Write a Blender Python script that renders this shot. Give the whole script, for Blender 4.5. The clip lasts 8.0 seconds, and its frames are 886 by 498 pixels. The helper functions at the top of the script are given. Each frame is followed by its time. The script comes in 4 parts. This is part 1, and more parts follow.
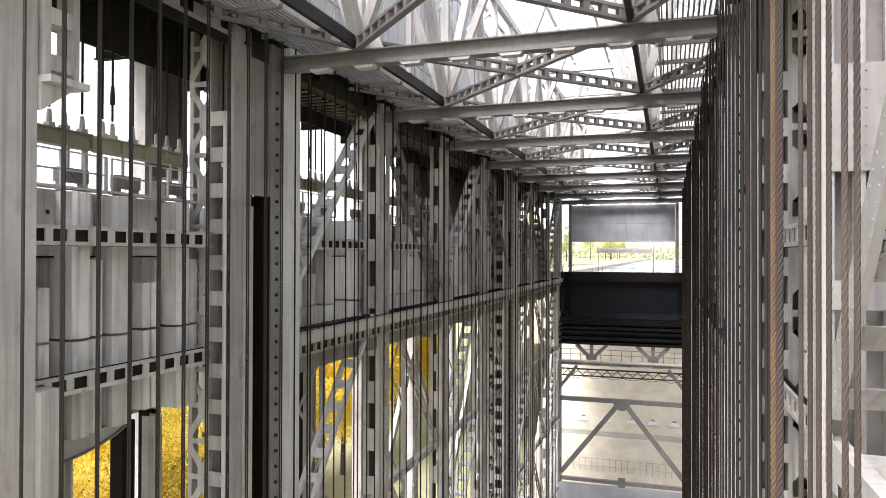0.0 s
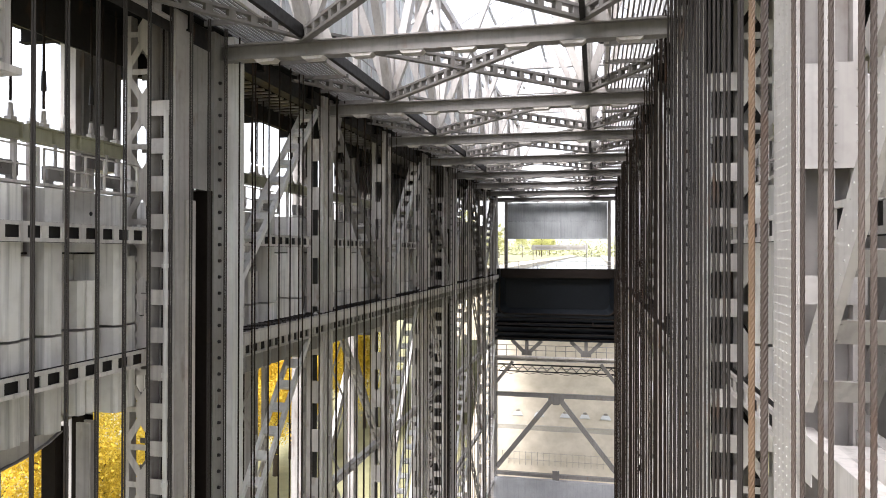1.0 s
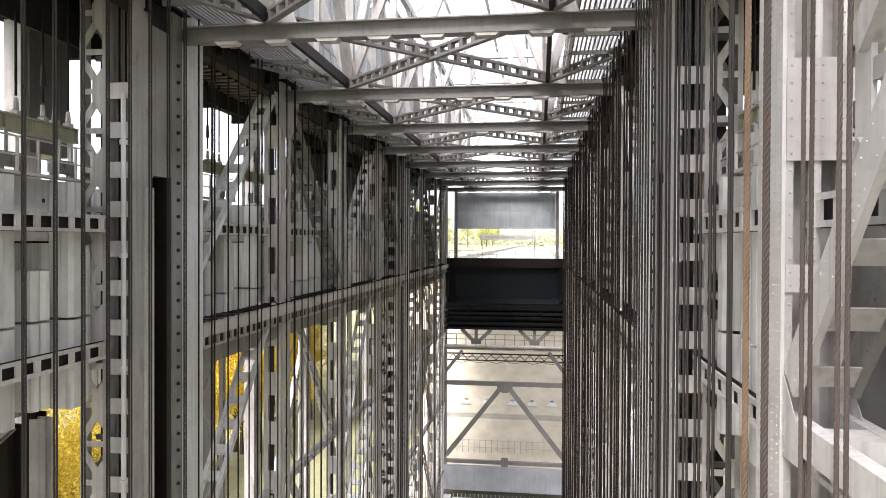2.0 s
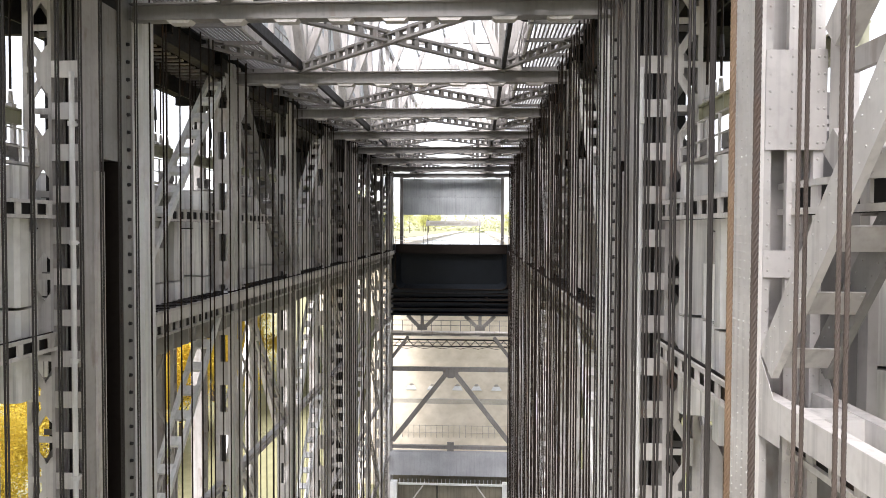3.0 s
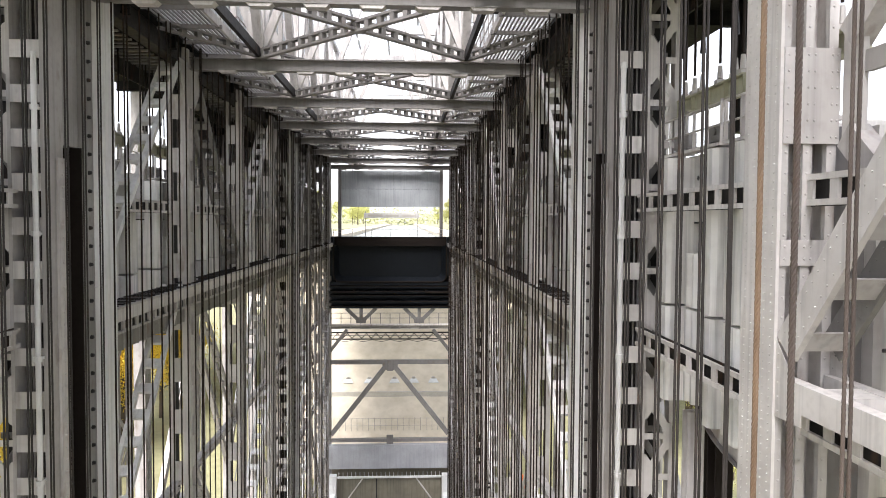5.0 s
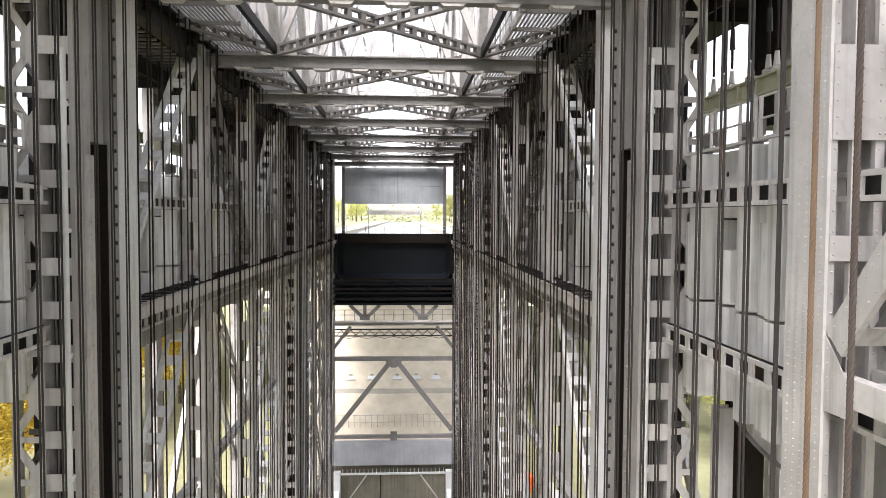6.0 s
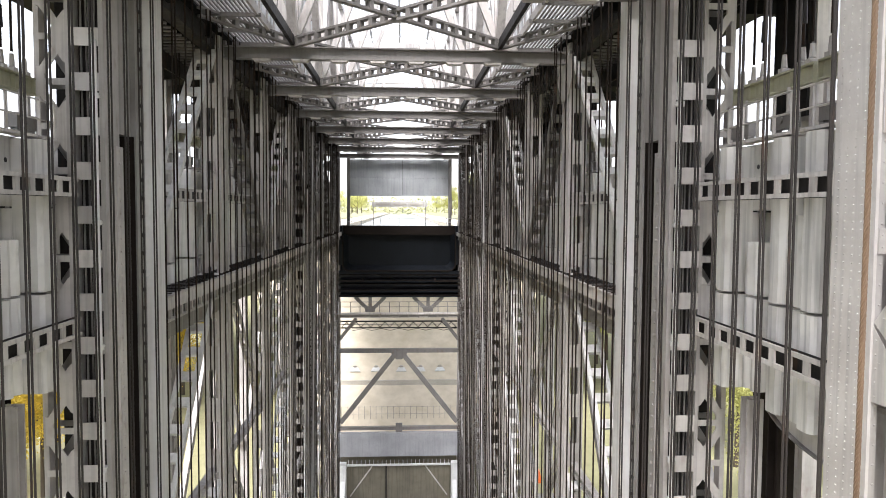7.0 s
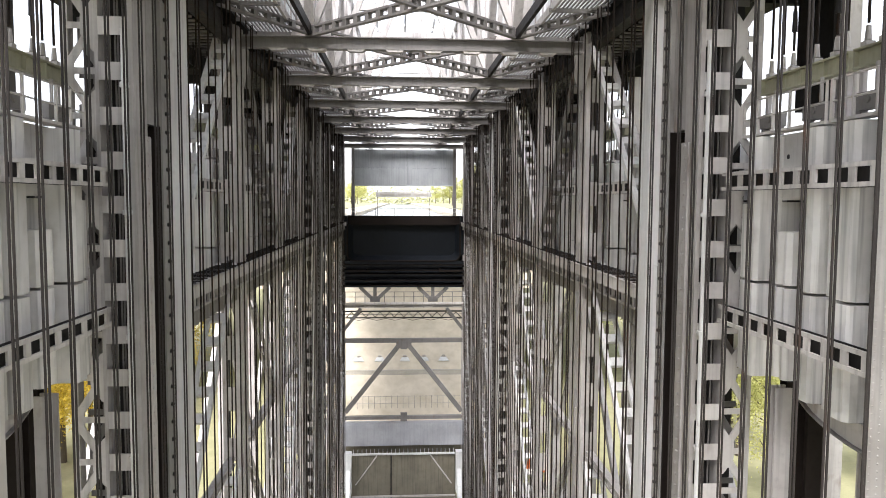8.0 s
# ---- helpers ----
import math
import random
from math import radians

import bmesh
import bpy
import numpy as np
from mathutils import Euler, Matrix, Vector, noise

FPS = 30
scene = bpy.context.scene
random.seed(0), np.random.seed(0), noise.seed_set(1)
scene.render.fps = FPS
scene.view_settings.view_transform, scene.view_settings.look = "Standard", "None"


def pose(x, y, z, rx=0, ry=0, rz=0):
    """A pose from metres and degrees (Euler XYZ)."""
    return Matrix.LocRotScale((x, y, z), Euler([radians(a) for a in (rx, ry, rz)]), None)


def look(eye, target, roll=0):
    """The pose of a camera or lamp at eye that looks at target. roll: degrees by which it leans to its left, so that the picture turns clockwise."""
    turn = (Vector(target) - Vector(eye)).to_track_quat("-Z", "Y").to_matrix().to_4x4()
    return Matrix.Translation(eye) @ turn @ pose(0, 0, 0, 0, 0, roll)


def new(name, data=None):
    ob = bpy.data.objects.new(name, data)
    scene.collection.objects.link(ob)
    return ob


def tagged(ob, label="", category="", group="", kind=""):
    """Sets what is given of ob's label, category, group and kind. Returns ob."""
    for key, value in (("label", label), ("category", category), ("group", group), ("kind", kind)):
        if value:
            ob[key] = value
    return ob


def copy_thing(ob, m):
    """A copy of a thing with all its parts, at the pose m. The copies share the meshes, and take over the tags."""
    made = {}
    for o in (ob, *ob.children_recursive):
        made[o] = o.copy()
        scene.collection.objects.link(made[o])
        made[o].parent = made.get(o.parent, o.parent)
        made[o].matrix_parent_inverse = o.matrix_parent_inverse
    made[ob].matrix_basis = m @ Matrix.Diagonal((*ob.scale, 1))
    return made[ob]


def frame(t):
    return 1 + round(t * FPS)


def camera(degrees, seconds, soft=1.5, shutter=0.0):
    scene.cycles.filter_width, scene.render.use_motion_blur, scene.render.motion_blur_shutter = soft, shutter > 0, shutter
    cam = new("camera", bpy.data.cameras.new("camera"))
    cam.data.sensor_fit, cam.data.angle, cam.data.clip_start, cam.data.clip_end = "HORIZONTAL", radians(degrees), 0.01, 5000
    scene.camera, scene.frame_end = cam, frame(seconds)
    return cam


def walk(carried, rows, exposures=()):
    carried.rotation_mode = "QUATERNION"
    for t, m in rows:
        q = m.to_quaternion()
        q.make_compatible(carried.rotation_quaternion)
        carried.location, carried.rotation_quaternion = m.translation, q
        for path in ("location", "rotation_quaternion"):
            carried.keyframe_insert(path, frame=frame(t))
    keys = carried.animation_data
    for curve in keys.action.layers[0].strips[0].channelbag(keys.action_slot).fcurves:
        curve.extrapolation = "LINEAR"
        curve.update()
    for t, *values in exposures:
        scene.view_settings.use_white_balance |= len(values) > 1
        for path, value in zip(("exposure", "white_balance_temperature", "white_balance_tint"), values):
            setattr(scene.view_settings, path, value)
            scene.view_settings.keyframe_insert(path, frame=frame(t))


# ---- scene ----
cam = camera(64.5, 8.0, soft=0.9)
METRES, EYE, TILT, LEAN, TURN, SIDE = 6.0, 40.0, 0.0, 0.0, 17.9, 5.35
ROWS = [
    (0.0, 0.0, 0.0, 0.0, -0.0, 0.47, -0.16),
    (0.5, -0.0497, 0.0259, -0.0032, -3.31, 0.38, -0.15),
    (1.0, -0.1008, 0.0527, -0.0032, -5.57, 0.25, -0.15),
    (1.5, -0.1605, 0.0705, -0.005, -7.82, -0.12, -0.19),
    (3.0, -0.3234, 0.1251, -0.0033, -15.0, -1.7, -0.22),
    (3.5, -0.3754, 0.1507, -0.005, -17.51, -2.23, -0.2),
    (4.0, -0.4319, 0.1716, -0.0065, -19.38, -2.31, -0.24),
    (5.5, -0.6267, 0.2338, -0.0139, -21.17, -2.26, -0.32),
    (6.0, -0.6888, 0.2551, -0.0146, -21.24, -2.52, -0.29),
    (6.5, -0.7493, 0.277, -0.0137, -21.3, -2.73, -0.3),
    (7.0, -0.8139, 0.2955, -0.0142, -21.34, -3.17, -0.32),
    (7.5, -0.8751, 0.3186, -0.0152, -21.43, -3.82, -0.31),
    (8.0, -0.9389, 0.3362, -0.0165, -21.49, -3.97, -0.32),
]
walk(cam, [(t, pose(SIDE, 0, EYE, TILT, LEAN, TURN) @ pose(METRES * x, METRES * y, METRES * z, 90 + pitch, roll, yaw)) for t, x, y, z, yaw, pitch, roll in ROWS],
     exposures=((0.0, 1.78, 6200, 15), (8.0, 1.80, 6200, 14)))

# ---- world, sun ----
world = bpy.data.worlds.new("sky")
scene.world = world
world.use_nodes = True
wn = world.node_tree.nodes
wl = world.node_tree.links
sky = wn.new("ShaderNodeTexSky")
sky.sky_type = "NISHITA"
sky.sun_disc = False
sky.sun_elevation = radians(55)
sky.sun_rotation = radians(199)
sky.dust_density = 1.5
sky.air_density = 1.2
grey = wn.new("ShaderNodeHueSaturation")
grey.inputs["Saturation"].default_value = 0.22
wl.new(sky.outputs["Color"], grey.inputs["Color"])
wl.new(grey.outputs["Color"], wn["Background"].inputs["Color"])
wn["Background"].inputs["Strength"].default_value = 0.128
sun = new("sun", bpy.data.lights.new("sun", "SUN"))
sun.data.energy = 2.5
sun.data.angle = radians(24)
sun.data.color = (1.0, 0.96, 0.91)
sun.matrix_world = look((0, 0, 100), (18, 52, 24))


# ---- materials ----
def material(name, base, rough=0.6, metal=0.0, second=None, grain=6.0, mottle=0.6, streak=0.0, rust=0.0, bump=0.15, vary=0.12, spec=0.4):
    """Painted or raw surface: broad patches, fine grain, vertical streaks, rust spots."""
    m = bpy.data.materials.new(name)
    m.use_nodes = True
    n, l = m.node_tree.nodes, m.node_tree.links
    b = n["Principled BSDF"]
    b.inputs["Roughness"].default_value = rough
    b.inputs["Metallic"].default_value = metal
    b.inputs["Specular IOR Level"].default_value = spec
    geo = n.new("ShaderNodeNewGeometry")
    info = n.new("ShaderNodeObjectInfo")
    second = second or tuple(c * 0.62 for c in base)

    def noise_at(scale, detail, sx=1.0, sz=1.0):
        mp = n.new("ShaderNodeMapping")
        mp.inputs["Scale"].default_value = (sx, sx, sz)
        l.new(geo.outputs["Position"], mp.inputs["Vector"])
        t = n.new("ShaderNodeTexNoise")
        t.inputs["Scale"].default_value = scale
        t.inputs["Detail"].default_value = detail
        l.new(mp.outputs["Vector"], t.inputs["Vector"])
        return t

    def mix(fac, a, c):
        x = n.new("ShaderNodeMix")
        x.data_type = "RGBA"
        l.new(fac, x.inputs[0])
        for socket, val in ((x.inputs[6], a), (x.inputs[7], c)):
            if isinstance(val, tuple):
                socket.default_value = (*val, 1)
            else:
                l.new(val, socket)
        return x.outputs[2]

    def ramp(src, lo, hi, top=1.0):
        r = n.new("ShaderNodeMapRange")
        r.inputs[1].default_value, r.inputs[2].default_value, r.inputs[4].default_value = lo, hi, top
        l.new(src, r.inputs[0])
        return r.outputs[0]

    broad = noise_at(0.55, 5)
    fine = noise_at(grain, 6)
    col = mix(ramp(broad.outputs[0], 0.35, 0.7, mottle), base, second)
    col = mix(ramp(fine.outputs[0], 0.5, 0.8, 0.45), col, second)
    if streak:
        st = noise_at(4.0, 4, 1.6, 0.06)
        col = mix(ramp(st.outputs[0], 0.5, 0.75, streak), col, tuple(c * 0.35 for c in base))
    if rust:
        rn = noise_at(2.3, 8, 1.0, 0.45)
        col = mix(ramp(rn.outputs[0], 0.6, 0.74, rust), col, (0.13, 0.062, 0.03))
    hs = n.new("ShaderNodeHueSaturation")
    hs.inputs["Value"].default_value = 1
    r = n.new("ShaderNodeMapRange")
    r.inputs[3].default_value, r.inputs[4].default_value = 1 - vary, 1 + vary
    l.new(info.outputs["Random"], r.inputs[0])
    l.new(r.outputs[0], hs.inputs["Value"])
    l.new(col, hs.inputs["Color"])
    l.new(hs.outputs["Color"], b.inputs["Base Color"])
    rr = n.new("ShaderNodeMapRange")
    rr.inputs[3].default_value, rr.inputs[4].default_value = max(0.05, rough - 0.15), min(1, rough + 0.15)
    l.new(fine.outputs[0], rr.inputs[0])
    l.new(rr.outputs[0], b.inputs["Roughness"])
    if bump:
        bp = n.new("ShaderNodeBump")
        bp.inputs["Strength"].default_value = bump
        bp.inputs["Distance"].default_value = 0.02
        l.new(fine.outputs[0], bp.inputs["Height"])
        l.new(bp.outputs[0], b.inputs["Normal"])
    return m


STEEL = material("grey_paint", (0.47, 0.442, 0.418), 0.5, second=(0.29, 0.268, 0.25), streak=0.45, rust=0.45, mottle=0.85, vary=0.16)
PALE = material("pale_grey_paint", (0.56, 0.53, 0.50), 0.5, second=(0.38, 0.352, 0.33), streak=0.5, rust=0.3, mottle=0.8, vary=0.14)
LIGHT = material("light_grey_paint", (0.70, 0.69, 0.67), 0.5, second=(0.52, 0.50, 0.48), streak=0.45, rust=0.2, mottle=0.7, vary=0.1)
# near-black steel; its backing sheets stand in for shade in hollows
DARK = material("dark_steel", (0.022, 0.020, 0.019), 0.6, spec=0.25, streak=0.4, rust=0.4)
# darker worn grey; some members take it to carry their shade
GIRD = material("worn_dark_grey", (0.21, 0.198, 0.187), 0.45, streak=0.3, rust=0.4)
MID = material("mid_grey_paint", (0.30, 0.286, 0.27), 0.5, second=(0.19, 0.178, 0.166), streak=0.5, rust=0.5, mottle=0.9, vary=0.12)
# one hoisting rope in several tones: shade in the far, light in the near
ROPE = material("greased_rope", (0.019, 0.0135, 0.0105), 0.7, spec=0.12, grain=40, rust=0.3)
GREY_BROWN = material("lighter_grey_brown", (0.034, 0.029, 0.026), 0.6, grain=40, rust=0.25, spec=0.2)
TAN_ROPE = material("tan_greased_rope", (0.19, 0.125, 0.075), 0.5, second=(0.06, 0.036, 0.022), grain=60, rust=0.4, mottle=0.8)
BROWN_ROPE = material("brown_near_rope", (0.090, 0.070, 0.058), 0.55, second=(0.045, 0.034, 0.028), grain=60, rust=0.3, spec=0.3)
CONC = material("counterweight_concrete", (0.74, 0.72, 0.685), 0.85, second=(0.50, 0.478, 0.445), streak=0.75, rust=0.2, grain=3, mottle=0.8)
YOKE = material("yoke_paint", (0.36, 0.35, 0.25), 0.5, streak=0.3, rust=0.3)
BLACK = material("tarred_steel", (0.007, 0.009, 0.012), 0.5, spec=0.15, grain=3, streak=0.3, bump=0.1)
GATE = material("gate_plate", (0.40, 0.42, 0.43), 0.8, streak=0.25, rust=0.1)
SAND = material("sandy_slope", (0.62, 0.55, 0.43), 0.9, second=(0.45, 0.39, 0.285), grain=1.2, mottle=0.75, bump=0.4)
WALLC = material("old_concrete", (0.22, 0.20, 0.15), 0.9, streak=0.5, grain=2)
PANEL = material("counterweight_panel", (0.55, 0.53, 0.50), 0.7, second=(0.34, 0.322, 0.30), streak=0.65, rust=0.35, grain=4)
BLUE = material("blue_grey_beam", (0.45, 0.455, 0.475), 0.5, streak=0.25)
WHITE = material("white_rail", (0.72, 0.72, 0.70), 0.5, streak=0.2)
ORANGE = material("orange_tarp", (0.75, 0.16, 0.03), 0.6)
GRASS = material("grass", (0.27, 0.26, 0.145), 0.95, second=(0.19, 0.185, 0.10), grain=3)
ROAD = material("worn_concrete", (0.25, 0.24, 0.222), 0.9, grain=5)
BARK = material("bark", (0.09, 0.07, 0.05), 0.9)
YELLOW = material("yellow_leaves", (0.68, 0.52, 0.07), 0.8, second=(0.54, 0.40, 0.05), vary=0.3)
GREEN = material("green_leaves", (0.48, 0.47, 0.17), 0.8, second=(0.32, 0.34, 0.11), vary=0.3)
# paler, duller leaf colour carries the haze of distance
WOODS = material("hazy_leaves", (0.46, 0.46, 0.27), 0.9, second=(0.36, 0.37, 0.2), vary=0.2)
# near-black brown: carries the shade of the rack slots
SLOT = material("near_black_brown", (0.016, 0.012, 0.010), 0.75, spec=0.1)
# near-black paint that also holds the soffit's shade against ground bounce
SOFFIT = material("dark_soffit_paint", (0.009, 0.0085, 0.008), 0.8, spec=0.1)
for leaf in (YELLOW, GREEN):
    n, l = leaf.node_tree.nodes, leaf.node_tree.links
    b = n["Principled BSDF"]
    thin, both = n.new("ShaderNodeBsdfTranslucent"), n.new("ShaderNodeMixShader")
    l.new(b.inputs["Base Color"].links[0].from_socket, thin.inputs["Color"])
    both.inputs[0].default_value = 0.5
    l.new(b.outputs[0], both.inputs[1])
    l.new(thin.outputs[0], both.inputs[2])
    l.new(both.outputs[0], n["Material Output"].inputs["Surface"])
CLAD = material("pale_cladding", (0.66, 0.67, 0.67), 0.6, second=(0.5, 0.51, 0.51), streak=0.3, grain=3)
MESH = material("fence_grey", (0.45, 0.42, 0.36), 0.7)
WATER = material("canal_water", (0.10, 0.12, 0.12), 0.12, grain=1.5, bump=0.3)


# ---- mesh tools ----
class Form:
    """Collects simple solids into one mesh."""

    def __init__(self):
        self.v, self.f = [], []

    def box(self, x0, x1, y0, y1, z0, z1):
        x0, x1 = min(x0, x1), max(x0, x1)
        y0, y1 = min(y0, y1), max(y0, y1)
        z0, z1 = min(z0, z1), max(z0, z1)
        i = len(self.v)
        self.v += [(x0, y0, z0), (x1, y0, z0), (x1, y1, z0), (x0, y1, z0), (x0, y0, z1), (x1, y0, z1), (x1, y1, z1), (x0, y1, z1)]
        self.f += [tuple(i + j for j in q) for q in ((3, 2, 1, 0), (4, 5, 6, 7), (0, 1, 5, 4), (1, 2, 6, 5), (2, 3, 7, 6), (3, 0, 4, 7))]
        return self

    def bar(self, p, q, across, width, depth):
        """Straight bar from p to q, width along across, depth square to both."""
        p, q = Vector(p), Vector(q)
        d = (q - p).normalized()
        a = Vector(across)
        a = (a - d * a.dot(d)).normalized()
        n = d.cross(a)
        a, n = a * width / 2, n * depth / 2
        i = len(self.v)
        for e in (p, q):
            self.v += [tuple(e - a - n), tuple(e + a - n), tuple(e + a + n), tuple(e - a + n)]
        self.f += [tuple(i + j for j in s) for s in ((3, 2, 1, 0), (4, 5, 6, 7), (0, 1, 5, 4), (1, 2, 6, 5), (2, 3, 7, 6), (3, 0, 4, 7))]
        return self

    def tube(self, p, q, r, n=8, r2=None):
        p, q = Vector(p), Vector(q)
        d = (q - p).normalized()
        a = d.orthogonal().normalized()
        b = d.cross(a)
        i = len(self.v)
        for e, rad in ((p, r), (q, r if r2 is None else r2)):
            for k in range(n):
                c, s = math.cos(2 * math.pi * k / n), math.sin(2 * math.pi * k / n)
                self.v.append(tuple(e + (a * c + b * s) * rad))
        self.f += [(i + k, i + (k + 1) % n, i + n + (k + 1) % n, i + n + k) for k in range(n)]
        self.f += [tuple(i + k for k in reversed(range(n))), tuple(i + n + k for k in range(n))]
        return self

    def poly(self, pts, off):
        """Flat plate: outline pts, thickened by the vector off."""
        i, n = len(self.v), len(pts)
        off = Vector(off)
        self.v += [tuple(p) for p in pts] + [tuple(Vector(p) + off) for p in pts]
        self.f += [tuple(i + k for k in reversed(range(n))), tuple(i + n + k for k in range(n))]
        self.f += [(i + k, i + (k + 1) % n, i + n + (k + 1) % n, i + n + k) for k in range(n)]
        return self

    def ladder(self, p, q, across, width, depth, leg, pitch, plate, thick=0.02, phase=0.5):
        """Built-up member: two legs joined by batten plates on both faces."""
        p, q = Vector(p), Vector(q)
        d = (q - p).normalized()
        a = Vector(across)
        a = (a - d * a.dot(d)).normalized()
        n = d.cross(a)
        for s in (-1, 1):
            o = a * s * (width - leg) / 2
            self.bar(p + o, q + o, a, leg, depth)
        length = (q - p).length
        count = max(1, int(length / pitch))
        step = length / count
        for k in range(count):
            c = p + d * (k + phase) * step
            for s in (-1, 1):
                o = n * s * (depth / 2 - thick / 2 - 0.004)
                self.bar(c - d * plate / 2 + o, c + d * plate / 2 + o, a, width - leg * 1.98, thick)
        return self

    def rivets(self, p, q, step, r, normal):
        """Row of low rivet heads from p to q."""
        p, q, nn = Vector(p), Vector(q), Vector(normal).normalized()
        count = max(1, int((q - p).length / step))
        a = nn.orthogonal().normalized()
        b = nn.cross(a)
        for k in range(count + 1):
            c = p.lerp(q, k / count)
            i = len(self.v)
            for rad, h in ((r, 0), (r * 0.6, r * 0.55)):
                for j in range(6):
                    w = math.pi * j / 3
                    self.v.append(tuple(c + (a * math.cos(w) + b * math.sin(w)) * rad + nn * h))
            self.f += [(i + j, i + (j + 1) % 6, i + 6 + (j + 1) % 6, i + 6 + j) for j in range(6)]
            self.f.append(tuple(i + 6 + j for j in range(6)))
        return self

    def mesh(self, name, mat, smooth=False):
        me = bpy.data.meshes.new(name)
        me.from_pydata(self.v, [], self.f)
        me.materials.append(mat)
        if smooth:
            me.shade_smooth()
        return me


def thing(name, base, label, category, group="", kind=""):
    ob = new(name)
    ob.empty_display_size = 0.2
    ob.location = base
    return tagged(ob, label, category, group, kind)


def part(name, form, mat, parent, label="", smooth=False, kind=""):
    """One mesh in world places, as a child of parent (or of a part)."""
    me = form if isinstance(form, bpy.types.Mesh) else form.mesh(name, mat, smooth)
    ob = new(name, me)
    ob.parent = parent
    base = Vector(parent.location)
    if parent.parent:
        base = base + Vector(parent.parent.location)
    ob.location = -base
    return tagged(ob, label, kind=kind)


PLATES = {}


def member(name, p, q, across, width, depth, leg, pitch, plate, mat, label, category, group="", shift=0.5):
    """Built-up bar as a thing: two legs and its batten plates, each a part."""
    p, q = Vector(p), Vector(q)
    d = (q - p).normalized()
    a = Vector(across)
    a = (a - d * a.dot(d)).normalized()
    n = d.cross(a)
    t = thing(name, p, label, category, group)
    for s in (-1, 1):
        o = a * s * (width - leg) / 2
        part("leg", Form().bar(p + o, q + o, a, leg, depth), mat, t)
    key = (round(width, 3), round(depth, 3), round(leg, 3), round(plate, 3), mat.name)
    if key not in PLATES:
        PLATES[key] = Form().box(-plate / 2, plate / 2, -(width - 1.96 * leg) / 2, (width - 1.96 * leg) / 2, -depth / 2 + 0.012, depth / 2 - 0.012).mesh("batten", mat)
    turn = Matrix((d, a, n)).transposed().to_4x4()
    count = max(1, int((q - p).length / pitch))
    step = (q - p).length / count
    for k in range(count):
        b = new("batten", PLATES[key])
        b.parent = t
        b.matrix_local = Matrix.Translation(d * (k + shift) * step) @ turn
    return t


def solo(name, form, mat, label, category, group="", kind="", smooth=False):
    ob = new(name, form.mesh(name, mat, smooth))
    return tagged(ob, label, category, group, kind)


# ---- plan: axis x = 0, bays along y ----
NODE = [20.8 + 9.2 * k for k in range(-2, 8)]   # portal lines, the third is the first guide column
FIRST, LAST = NODE[0], NODE[-1]
EAVE = 46.1
GROUND = 2.0
rnd = random.Random(4)


